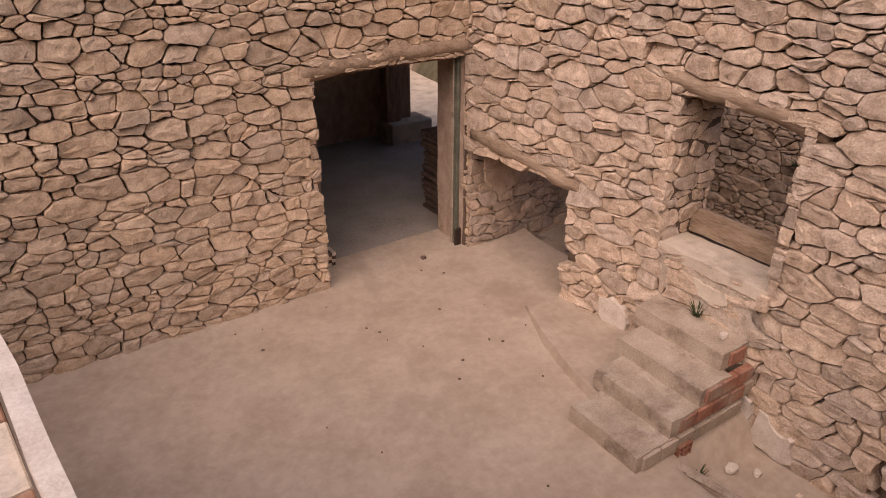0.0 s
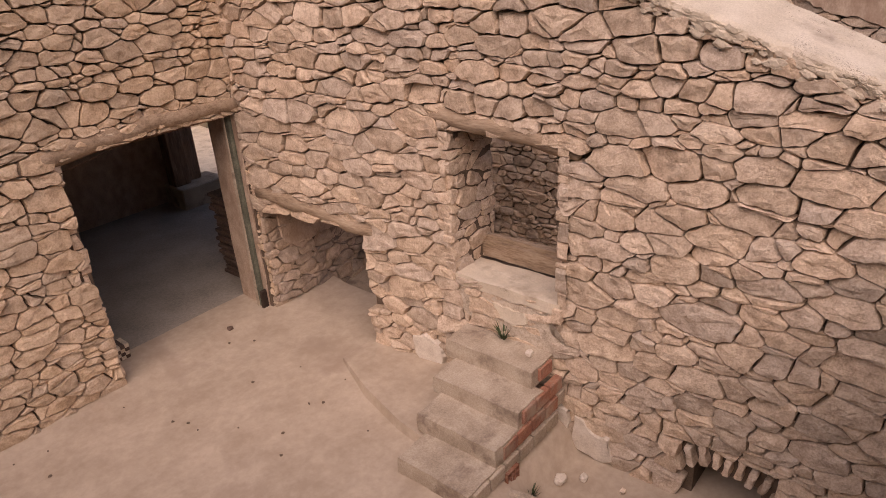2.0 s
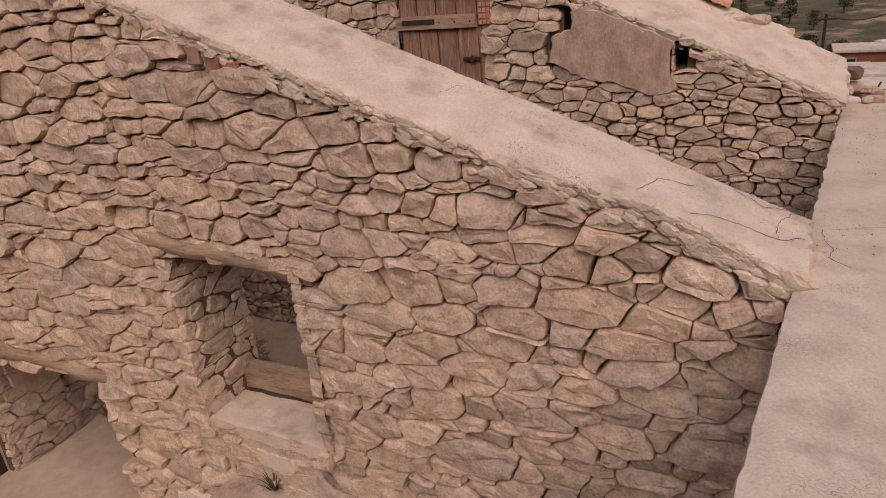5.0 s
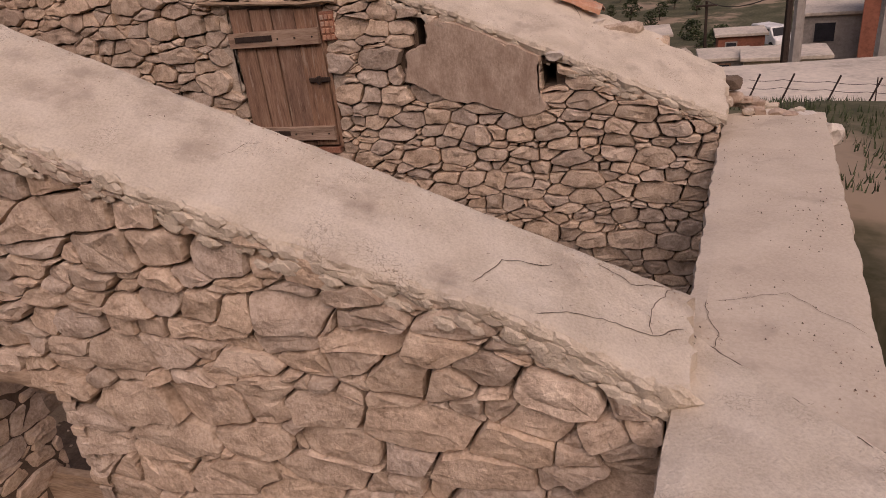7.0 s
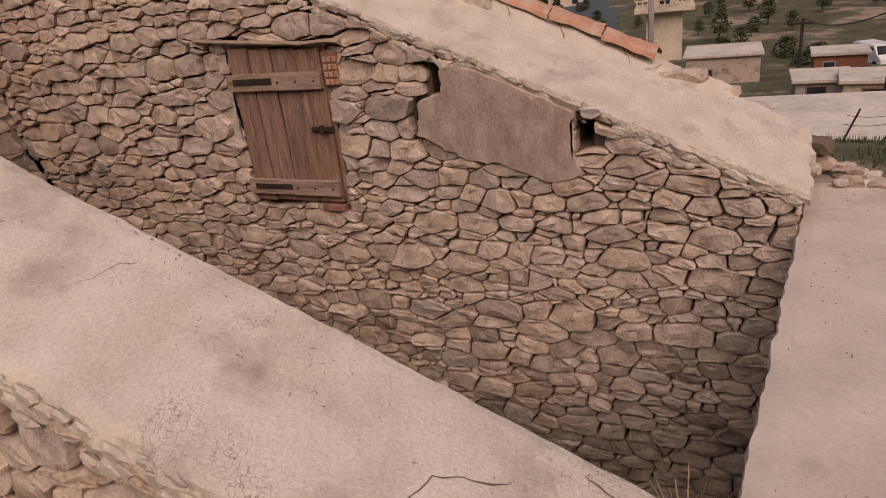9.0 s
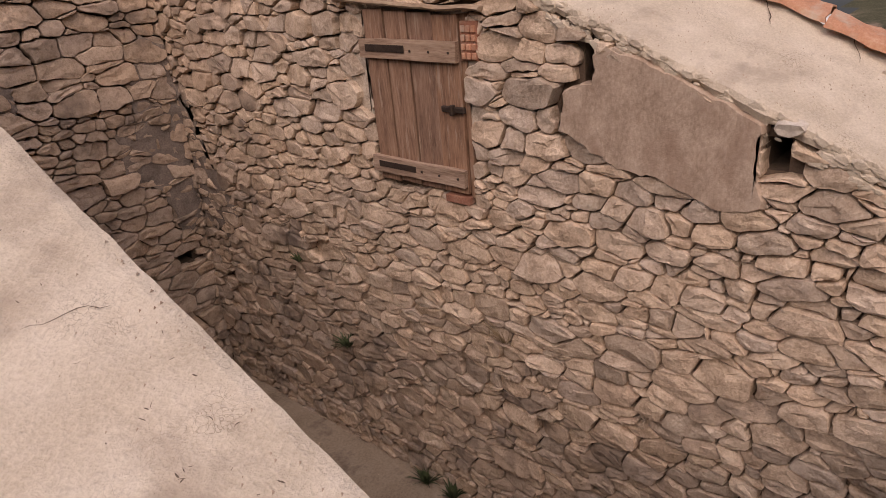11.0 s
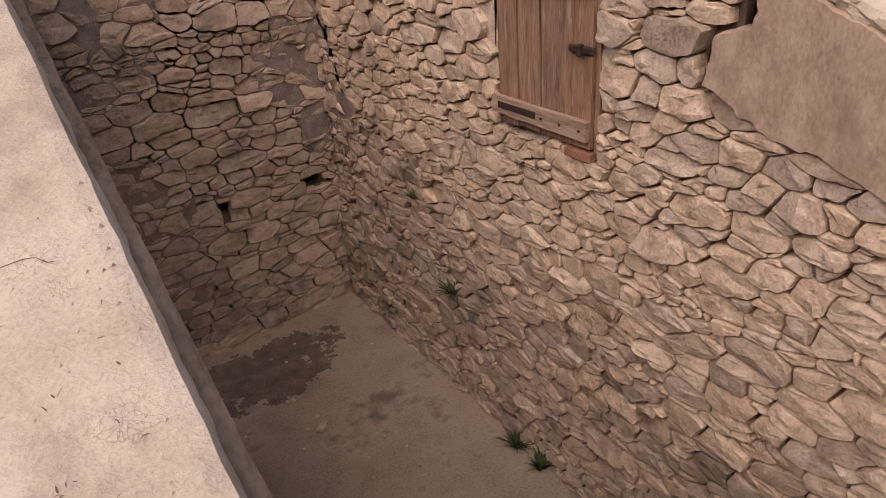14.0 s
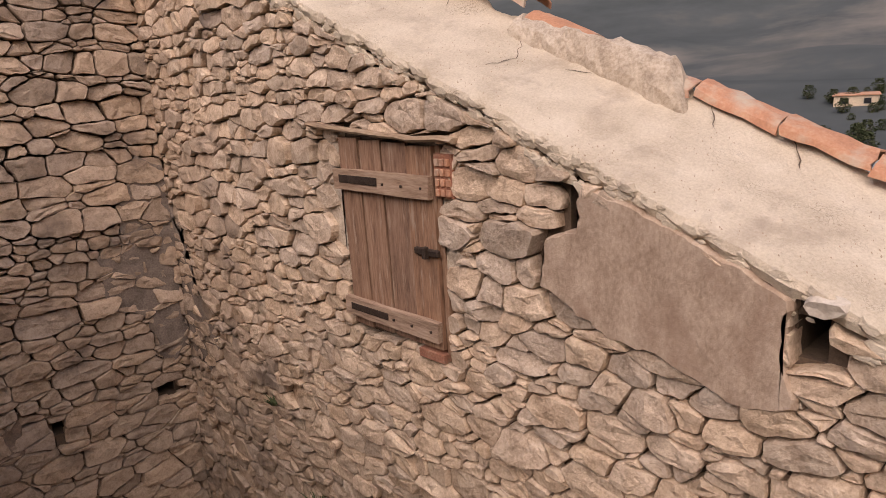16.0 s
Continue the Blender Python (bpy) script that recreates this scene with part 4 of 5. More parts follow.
# ---- shutter ----
X2 = lambda u, v, d: (8.47 - d, u, v)
shutter = thing("shutter", "closed weathered plank shutter with two nailed battens", "shutter")
planks = [(3.43, 3.238), (3.226, 3.026), (3.014, 2.796), (2.784, 2.57)]
for k, (a, b) in enumerate(planks):
    bm = bmesh.new()
    block(bm, 8.415 + 0.006 * (k % 3), 8.45, b, a, 0.0 + 0.008 * (k % 2), 1.235 - 0.012 * k, 0, 0.004, 4, k)
    part("plank", bm, OLD_WOOD, shutter)
for z, w in ((0.085, 0.1), (0.93, 0.11)):
    bm = bmesh.new()
    block(bm, 8.375, 8.415, 2.57, 3.47, z - 0.02, z + w, 0, 0.007, 6, z)
    batten = part("batten", bm, PALE_WOOD, shutter)
    for k in range(5):
        bm = bmesh.new()
        block(bm, 8.368, 8.378, 2.62 + 0.17 * k, 2.635 + 0.17 * k, z + w * 0.3, z + w * 0.3 + 0.015, 0.002)
        part("nail", bm, IRON, batten)
    bm = bmesh.new()
    block(bm, 8.368, 8.374, 3.02, 3.4, z + w * 0.25, z + w * 0.7, 0.002)
    part("hinge_strap", bm, IRON, batten)
bm = bmesh.new()
block(bm, 8.385, 8.415, 2.54, 2.74, 0.58, 0.62, 0.006)
latch = part("latch", bm, IRON, shutter)
bm = bmesh.new()
block(bm, 8.36, 8.40, 2.62, 2.65, 0.565, 0.635, 0.006)
part("staple", bm, IRON, latch)
bm = bmesh.new()
block(bm, 8.44, 8.52, 2.53, 2.565, -0.02, 1.2, 0, 0.006, 5, 2)
part("jamb_strip", bm, OLD_WOOD, shutter)
bm = bmesh.new()
log(bm, along((8.40, 3.72, 1.32), (8.40, 2.36, 1.235), 12, (0, 0, -0.015), 0.012, 6), [0.018] * 13, 8, 2, 2.2)
board = thing("shutter_lintel", "thin bowed wooden board above the shutter", "board")
part("board", bm, LOG, board)
patch("render_coat", [(3.66, 1.22), (3.47, 1.24), (3.47, 0.5), (3.52, 0.05), (3.6, 0.1), (3.56, 0.5), (3.72, 0.62), (3.8, 0.9)], X2, 0.022, LIME, wall_3, 21, rag=0.05)
patch("render_coat", [(2.54, 1.2), (2.44, 1.22), (2.36, 1.05), (2.42, 0.85), (2.32, 0.6), (2.40, 0.42), (2.53, 0.4)], X2, 0.022, LIME, wall_3, 22, rag=0.05)
patch("render_coat", RENDER_EDGE, X2, 0.065, PLASTER, wall_3, 23, rag=0.025)
bm = bmesh.new()
block(bm, 8.40, 8.5, 2.56, 2.78, -0.075, -0.015, 0.006)
tagged(part("sill_brick", bm, BRICK), "red clay brick wedged under the shutter", "brick")
wedge = thing("hollow_brick", "broken hollow clay brick set beside the shutter", "brick")
for i in range(3):
    for j in range(4):
        bm = bmesh.new()
        block(bm, 8.405, 8.45, 2.43 + 0.042 * i, 2.46 + 0.042 * i, 0.93 + 0.055 * j, 0.97 + 0.055 * j, 0.004)
        part("cell", bm, CLAY, wedge)
bm = bmesh.new()
block(bm, 8.42, 8.5, 2.42, 2.56, 0.92, 1.16, 0.004)
part("core", bm, BRICK, wedge)
lump("cap_stone", "pale round stone wedged under the coping", "stone", (8.43, 0.57, 0.69), (0.06, 0.085, 0.05), WHITE_PLASTER, 8)
# plants and litter of the back room
tuft("wall_plant", "dark green weed growing from a wall joint", (8.38, 4.18, -1.80), 60, 0.17, 1.2, LEAF, 11)
tuft("wall_plant", "small dark weed growing from a wall joint", (8.40, 4.75, -1.05), 26, 0.12, 1.2, LEAF, 12)
tuft("wall_plant", "dark weed hanging at the wall foot", (8.36, 3.3, -2.99), 60, 0.22, 1.0, LEAF, 13)
tuft("wall_plant", "dark weed hanging at the wall foot", (8.36, 2.98, -2.99), 50, 0.2, 1.0, LEAF, 16)
tuft("dry_grass", "dry straw tuft lodged in the wall", (8.41, 2.32, -1.11), 40, 0.22, 1.3, STRAW, 14, width=0.004)
tuft("dry_grass", "dry twiggy weed in the corner behind the coping", (6.05, -0.3, -0.32), 46, 0.3, 0.7, STRAW, 15, width=0.004)
rng = random.Random(31)
for k in range(40):
    x, y = rng.uniform(5.9, 8.2), rng.uniform(1.5, 6.1)
    r = rng.choice((0.012, 0.016, 0.022, 0.03))
    lump("rubble_stone", "small stone lying on the earth floor", "stone", (x, y, FLOOR2 + 0.01), (r, r * 0.8, r * 0.6), rng.choice((STONE, STONE_DIM, WHITE_PLASTER)), k, turn=k * 33)
lump("floor_brick", "broken dusty brick lying on the earth floor", "brick", (7.09, 4.63, FLOOR2 + 0.03), (0.11, 0.045, 0.035), STONE_DIM, 4, turn=25)
coping("trim_1b", "crumbling mortar shoulder under the coping edge", 4.2, lambda s: (x1e(y_of(s, -0.3, 3.8)) - 0.05, y_of(s, -0.3, 3.8), x1etop(y_of(s, -0.3, 3.8)) - 0.05),
       lambda s: (x1e(y_of(s, -0.3, 3.8)) + 0.02, y_of(s, -0.3, 3.8), x1etop(y_of(s, -0.3, 3.8)) - 0.10), 0.12, 200, 5, CONCRETE, 44, 0.0, 0.014)
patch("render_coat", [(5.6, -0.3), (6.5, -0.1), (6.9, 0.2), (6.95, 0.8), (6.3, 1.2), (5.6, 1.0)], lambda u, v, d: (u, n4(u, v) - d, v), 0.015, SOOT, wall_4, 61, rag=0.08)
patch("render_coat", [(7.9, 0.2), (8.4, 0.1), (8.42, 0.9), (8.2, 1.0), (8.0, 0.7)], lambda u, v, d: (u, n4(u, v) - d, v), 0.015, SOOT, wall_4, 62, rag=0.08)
BROWN = material("brown_damp_plaster", (0.27, 0.2, 0.155), (0.18, 0.135, 0.105), (0.36, 0.28, 0.22), 5, 60, 0.95, 1.0)
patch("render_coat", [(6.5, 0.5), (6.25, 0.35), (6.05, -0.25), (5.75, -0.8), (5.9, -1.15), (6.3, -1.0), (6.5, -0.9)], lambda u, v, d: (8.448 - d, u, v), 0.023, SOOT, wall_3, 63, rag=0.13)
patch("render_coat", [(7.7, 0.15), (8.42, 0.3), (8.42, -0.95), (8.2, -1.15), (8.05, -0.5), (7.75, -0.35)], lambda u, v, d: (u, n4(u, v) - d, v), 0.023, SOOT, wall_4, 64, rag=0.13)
patch("render_coat", [(5.8, -0.5), (6.55, -0.6), (6.85, -1.3), (6.6, -2.3), (6.3, -2.6), (5.8, -2.6)], lambda u, v, d: (u, n4(u, v) - d, v), 0.015, BROWN, wall_4, 65, rag=0.14)
WET = material("damp_earth", (0.15, 0.11, 0.085), (0.1, 0.075, 0.058), (0.22, 0.165, 0.125), 6, 40, 0.9, 0.5)
vs, fs, index = [], [], {}
for i in range(-60, 60):
    for j in range(-40, 40):
        x, y = 7.0 + 0.03 * i, 5.75 + 0.03 * j
        r = ((x - 7.0) / 0.95) ** 2 + ((y - 5.75 - 0.12 * (x - 7.0)) / 0.55) ** 2
        r += 0.75 * noise.noise(Vector((x * 2.2, y * 2.2, 1))) + 0.5 * noise.noise(Vector((x * 7, y * 7, 2))) + 0.25 * noise.noise(Vector((x * 19, y * 19, 3)))
        if r < 0.8 and y < n4(x, -2.9) - 0.08:
            face = []
            for a, b in ((i, j), (i + 1, j), (i + 1, j + 1), (i, j + 1)):
                if (a, b) not in index:
                    index[a, b] = len(vs)
                    px, py = 7.0 + 0.03 * a, 5.75 + 0.03 * b
                    vs.append((px, py, FLOOR2 + 0.03 * noise.noise(Vector((px * 1.7, py * 1.7, 3))) + 0.007))
                face.append(index[a, b])
            fs.append(face)
mesh_part("damp_patch", vs, fs, WET, floor_2)
vs, fs = stone_mesh([(7.74, -2.94), (7.93, -2.96), (7.98, -2.8), (7.9, -2.72), (7.77, -2.76)], lambda u, v, d: (u, n4(u, v) - d, v), random.Random(5), 0.07, 0.003)
mesh_part("stone", vs, fs, LIME, wall_4)
ledge = thing("wall_plate", "old timber ledge along the wall below the coping", "beam")
bm = bmesh.new()
rings = []
for i in range(60):
    y = -0.3 + 0.075 * i
    w = Vector((y * 3, 0, 7))
    x, z = x1e(y) + 0.085 + 0.012 * noise.noise(w), x1etop(y) - 0.29 + 0.012 * noise.noise(w * 2)
    rings.append([bm.verts.new((x + dx + 0.006 * noise.noise(w * 4 + Vector((dx * 90, dz * 90, 0))), y, z + dz)) for dx, dz in ((-0.12, 0), (-0.012, 0.004), (0, -0.012), (0, -0.1), (-0.12, -0.11))])
for A, B in zip(rings, rings[1:]):
    for j in range(5):
        bm.faces.new((A[j], A[(j + 1) % 5], B[(j + 1) % 5], B[j]))
bm.faces.new(rings[0])
bm.faces.new(rings[-1])
part("timber", bm, LOG, ledge)

# ---- cracks and grit on the concrete ----
DIRT = material("dark_dirt", (0.13, 0.095, 0.07), None, None, 20, 90, 0.95, 0.3)


def top_1(x, y):
    t = (x - x1w(y)) / (x1e(y) - x1w(y))
    return x1top(y) + t * (x1etop(y) - x1top(y))


def top_2(x, y):
    return x2top(y) + 0.04 + 0.22 * (x - 8.43) / 0.79


def top_3(x, y):
    return -0.01


def crack(points, top, wide, seed, parent):
    """A dirt-filled crack that wanders over a coping."""
    line = []
    for (a, b), (c, d) in zip(points, points[1:]):
        n = max(3, int(math.hypot(c - a, d - b) / 0.025))
        line += [(a + (c - a) * i / n, b + (d - b) * i / n) for i in range(n)]
    line.append(points[-1])
    vs = []
    for i, (x, y) in enumerate(line):
        x2, y2 = line[min(i + 1, len(line) - 1)]
        x0, y0 = line[max(i - 1, 0)]
        l = math.hypot(x2 - x0, y2 - y0) or 1
        nx_, ny_ = -(y2 - y0) / l, (x2 - x0) / l
        o = 0.02 * noise.noise(Vector((x * 16, y * 16, seed))) + 0.008 * noise.noise(Vector((x * 60, y * 60, seed)))
        w = wide * (0.35 + 0.65 * abs(noise.noise(Vector((x * 23, y * 23, seed + 4))))) * (0.2 if i in (0, len(line) - 1) else 1)
        for k in (-1, 1):
            px, py = x + nx_ * (o + k * w), y + ny_ * (o + k * w)
            q = Vector((px, py, top(px, py)))
            vs.append((px, py, q.z + 0.004 + 0.012 * noise.noise(q * 2.3) + 0.006 * noise.noise(q * 11)))
    fs = [(2 * i, 2 * i + 1, 2 * i + 3, 2 * i + 2) for i in range(len(line) - 1)]
    return mesh_part("crack", vs, fs, DIRT, parent)


# ---- copings: clay verge tiles, mortar and broken end ----
def verge_tile(y0, y1, x, lift, r, mat=CLAY, twist=0.0):
    bm = bmesh.new()
    n, m = 8, 5
    grid = []
    for j in range(m + 1):
        y = y0 + (y1 - y0) * j / m
        for rr in (r, r - 0.016):
            grid.append([bm.verts.new((x - math.cos(math.pi * i / n) * rr + twist * (y - y0), y + 0.02 * noise.noise(Vector((i * 0.8, y0 * 5, 0))) * (j in (0, m)),
                                       x2top(y) + lift + math.sin(math.pi * i / n) * rr * 0.5 + 0.02 * noise.noise(Vector((i * 0.6, y * 9, x))))) for i in range(n + 1)])
    for j in range(m):
        A, B, C, D = grid[2 * j], grid[2 * j + 2], grid[2 * j + 1], grid[2 * j + 3]
        for i in range(n):
            bm.faces.new((A[i], A[i + 1], B[i + 1], B[i]))
            bm.faces.new((C[i], D[i], D[i + 1], C[i + 1]))
        for i in (0, n):
            bm.faces.new((A[i], B[i], D[i], C[i]))
    for A, C in ((grid[0], grid[1]), (grid[-2], grid[-1])):
        for i in range(n):
            bm.faces.new((A[i], A[i + 1], C[i + 1], C[i]))
    return tagged(part("roof_tile", bm, mat), "cracked orange clay roof tile bedded on the coping", "roof tile", "verge tiles")


spans = [(0.30, 0.66), (0.67, 1.05), (1.06, 1.47), (1.48, 1.88), (2.12, 2.52), (2.53, 2.94), (2.95, 3.36), (3.37, 3.79), (3.80, 4.24), (4.25, 4.7)]
for k, (a, b) in enumerate(spans):
    verge_tile(a, b, 9.31 + 0.012 * (k % 3), (0.38 if a > 2.4 else 0.305) - 0.014 * (k % 2) + 0.024 * (k % 4 == 1), 0.14, CLAY, 0.05 * (k % 3 - 1))
bm = bmesh.new()
rings = []
for i in range(29):
    t = i / 28
    y = 1.46 + 1.1 * t
    high = 0.23 * smooth01(0.0, 0.1, t) * (1 - 0.5 * smooth01(0.2, 1.0, t)) + 0.02
    row = []
    for j in range(9):
        a = math.pi * j / 8
        w = Vector((i * 0.35, j * 0.5, 4))
        k = 1 + 0.14 * noise.noise(w) + 0.12 * noise.noise(w * 1.9)
        row.append(bm.verts.new((9.21 - 0.12 * math.copysign(abs(math.cos(a)) ** 0.7, math.cos(a)) * k, y + 0.03 * noise.noise(w * 2), x2top(y) + 0.2 + math.sin(a) * high * k)))
    rings.append(row)
for A, B in zip(rings, rings[1:]):
    for j in range(8):
        bm.faces.new((A[j], A[j + 1], B[j + 1], B[j]))
bm.faces.new(rings[0])
bm.faces.new(rings[-1])
tagged(part("mortar_mound", bm, LIME), "hump of crumbling mortar over the verge tiles", "mortar")
bed = coping("trim_2", "ragged mortar bedding along the roof tiles", 5.6, lambda s: (9.04 + 0.05 * noise.noise(Vector((s * 14, 2, 0))), y_of(s, -0.2, 5.0), x2top(y_of(s, -0.2, 5.0)) + 0.2),
             lambda s: (9.28, y_of(s, -0.2, 5.0), x2top(y_of(s, -0.2, 5.0)) + 0.31 + 0.04 * noise.noise(Vector((s * 22, 5, 0)))), 0.1, 300, 8, CONCRETE, 33, 0.05, 0.03)
for k, y in enumerate((0.5, 0.95, 1.35, 2.0, 2.3, 3.1)):
    crack([(9.08, y - 0.05), (9.16, y), (9.27, y + 0.06)], lambda x, y: x2top(y) + 0.2 + 0.11 * (x - 9.04) / 0.24 + 0.01, 0.005, k, bed)
for k, (x, y, dz, sx, sy, sz, m) in enumerate([(9.22, 2.02, 0.17, 0.09, 0.14, 0.05, PLASTER), (9.2, 0.12, 0.16, 0.1, 0.2, 0.06, STONE), (9.25, -0.12, 0.12, 0.09, 0.16, 0.07, STONE), (9.3, -0.35, 0.08, 0.1, 0.15, 0.07, LIME),
                                                (9.18, 0.3, 0.15, 0.03, 0.12, 0.03, WHITE_PLASTER), (9.3, 0.45, 0.18, 0.05, 0.09, 0.03, CLAY), (9.15, -0.55, 0.05, 0.08, 0.12, 0.06, MORTAR), (9.28, -0.75, 0.0, 0.1, 0.13, 0.08, MORTAR),
                                                (9.2, 1.95, 0.22, 0.035, 0.05, 0.03, WHITE_PLASTER)]):
    lump("coping_stone", "loose broken stone mortared on the gable end", "stone", (x, y, x2top(max(y, -0.7)) + dz + 0.1), (sx, sy, sz), m, k + 40, turn=k * 17)
heap = thing("rubble_heap", "heap of broken stone and earth at the gable foot", "rubble")
rng = random.Random(19)
for k in range(70):
    t = rng.random()
    x, y, z = 9.16 + 0.25 * rng.random(), -0.1 - 1.25 * t, 0.30 - 0.36 * t + rng.uniform(-0.06, 0.03)
    bm = bmesh.new()
    bmesh.ops.create_icosphere(bm, subdivisions=2, radius=1)
    size = rng.uniform(0.03, 0.09) * (1.1 - 0.4 * t)
    for v in bm.verts:
        v.co = Vector((max(-0.8, min(0.8, v.co.x)), max(-0.75, min(0.75, v.co.y)) * 1.3, max(-0.8, min(0.8, v.co.z)) * 0.8)) * size * (1 + 0.35 * noise.noise(v.co * 1.6 + Vector((k, 0, 0)))) + Vector((x, y, z))
    part("rubble_piece", bm, rng.choice((PLASTER, PLASTER, CONCRETE, LIME)), heap)
vs, fs = [], []
prism(vs, fs, [(9.14, -0.05), (9.5, 0.1), (9.55, -1.4), (9.2, -1.45)], lambda u, v, d: (u, v, d), -1.6, -0.12)
mesh_part("earth_core", vs, fs, PLASTER, heap)
for k, (x, y, z, sx, sy, sz) in enumerate([(9.2, -1.35, -0.06, 0.15, 0.12, 0.07), (8.95, -1.47, -0.12, 0.16, 0.1, 0.12), (9.28, -1.1, -0.05, 0.1, 0.14, 0.07)]):
    lump("broken_corner", "broken white cement lump at the walkway's end", "cement", (x, y, z), (sx, sy, sz), WHITE_PLASTER, k + 60, turn=k * 30)
bm = bmesh.new()
for i, (y0, y1, x) in enumerate([(2.62, 2.73, 5.12), (2.75, 2.86, 5.12), (2.88, 2.98, 5.11)]):
    block(bm, x - 0.085, x, y0, y1, x1top(y0) - 0.2, x1top(y0) - 0.09, 0.006)
tagged(part("coping_brick", bm, BRICK), "broken red brick pieces at the coping's upper end", "brick")

# ---- village beyond the walkway ----
HOUSE_WALL = material("grey_block_wall", (0.34, 0.3, 0.26), None, None, 0.8, 6, 0.9, 0.2)
PALE_WALL = material("cream_painted_wall", (0.62, 0.5, 0.37), None, None, 0.5, 5, 0.85, 0.1)
PALE_ROOF = material("pale_slab_roof", (0.55, 0.47, 0.38), None, None, 0.6, 5, 0.9, 0.2)
RED_BLOCK = material("red_block_wall", (0.32, 0.12, 0.075), None, None, 0.8, 6, 0.9, 0.2)
GLASS_DARK = material("dark_window_glass", (0.03, 0.03, 0.035), None, None, 3, 20, 0.25, 0.0)
VAN_WHITE = material("white_van_paint", (0.72, 0.7, 0.66), None, None, 1, 10, 0.35, 0.0)
RUBBER = material("black_rubber", (0.02, 0.02, 0.02), None, None, 5, 40, 0.8, 0.1)
EYE0 = Vector((3.6, -0.45, 1.6))


def spot(yaw, dist, elev):
    """A place seen from the middle of the walk under these angles."""
    return EYE0 + Vector((dist * math.cos(radians(yaw)), dist * math.sin(radians(yaw)), dist * math.tan(radians(elev))))


def box_part(name, mat, parent, x0, x1, y0, y1, z0, z1, bevel=0.02, label=""):
    bm = bmesh.new()
    block(bm, x0, x1, y0, y1, z0, z1, bevel)
    return part(name, bm, mat, parent, label)


def house(name, label, yaw, dist, elev, wide, deep, high, wall_mat, roof_mat, openings, turn=0.0, over=0.2):
    """A low house facing west; its base lies under the angles given."""
    root = thing(name, label, "house")
    at = spot(yaw, dist, elev)
    root.matrix_world = pose(at.x, at.y, at.z if dist < 60 else terrain(at.x, at.y) + 0.2, 0, 0, turn)
    box_part("wall", wall_mat, root, 0, deep, -wide / 2, wide / 2, -3 if dist < 60 else -0.4, high)
    box_part("roof", roof_mat, root, -over, deep + over, -wide / 2 - over, wide / 2 + over, high, high + 0.18)
    for kind, y, z, w, h in openings:
        f = box_part(kind, HOUSE_WALL if kind == "window" else OLD_WOOD, root, -0.05, 0.02, y - w / 2 - 0.08, y + w / 2 + 0.08, z - 0.06, z + h + 0.08)
        box_part("pane" if kind == "window" else "leaf", GLASS_DARK, f, -0.07, -0.03, y - w / 2, y + w / 2, z, z + h, 0.005)
    return root


house("house", "grey block house with a pale flat roof", -11.6, 44, -10.9, 5.6, 6, 2.7, HOUSE_WALL, PALE_ROOF, [("window", 1.5, 1.3, 1.0, 1.0), ("door", -1.7, 0.1, 1.2, 2.0)], -6)
house("house", "unfinished red block house on the slope", -15.2, 40, -9.8, 4.6, 6, 3.6, RED_BLOCK, PALE_ROOF, [("window", 0.8, 1.6, 1.4, 1.2)], -12)
house("shed", "low cream shed with a rubble-strewn roof", -7.3, 36, -12.0, 3.6, 3, 0.95, PALE_WALL, PALE_ROOF, [("door", 0.6, -0.4, 0.8, 1.1)], -3)
house("shed", "small grey shed with a flat slab roof", -3.2, 38, -12.2, 2.4, 3, 1.2, HOUSE_WALL, PALE_ROOF, [("door", 0.3, -0.2, 0.8, 1.2)], 2)
house("shed", "small red block shed behind the yard", -4.1, 50, -10.0, 2.9, 3, 1.2, RED_BLOCK, PALE_ROOF, [("window", 0.6, 0.3, 0.6, 0.5)], 0)
house("house", "small pale house on the far slope", 19.6, 95, -1.6, 2.2, 3, 1.3, PALE_WALL, PALE_ROOF, [("window", 0.4, 0.3, 0.6, 0.6)], 20)
house("house", "far house with a red tiled roof", 15.4, 125, -0.7, 6, 7, 1.4, PALE_WALL, CLAY, [("window", 1.5, 0.2, 0.9, 0.8), ("window", -1.5, 0.2, 0.9, 0.8)], 16)
# minaret
tower = thing("minaret", "cream square minaret with a balcony", "minaret")
at = spot(8.0, 70, -10)
tower.matrix_world = pose(at.x, at.y, at.z, 0, 0, 8)
H0 = EYE0.z + 70 * math.tan(radians(-4.7)) - at.z
box_part("shaft", PALE_WALL, tower, -1.5, 1.5, -1.6, 1.6, -4, H0)
bal = box_part("balcony", PALE_WALL, tower, -2.5, 2.5, -2.6, 2.6, H0, H0 + 0.45)
for k in range(11):
    box_part("baluster", PALE_WALL, bal, -2.45, -2.3, -2.5 + 0.48 * k, -2.35 + 0.48 * k, H0 + 0.45, H0 + 1.0)
box_part("rail", PALE_WALL, bal, -2.5, -2.25, -2.6, 2.6, H0 + 1.0, H0 + 1.15)
for sy in (-1, 1):
    box_part("finial", PALE_WALL, bal, -2.55, -2.2, sy * 2.45 - 0.2, sy * 2.45 + 0.2, H0 + 1.15, H0 + 1.6, 0.1)
top = box_part("lantern", PALE_WALL, tower, -1.2, 1.2, -1.25, 1.25, H0 + 0.45, H0 + 5.0)
box_part("arched_opening", GLASS_DARK, top, -1.26, -1.1, -0.45, 0.45, H0 + 0.6, H0 + 2.9, 0.04)
box_part("cornice", PALE_WALL, tower, -1.5, 1.5, -1.55, 1.55, H0 + 5.0, H0 + 5.3)
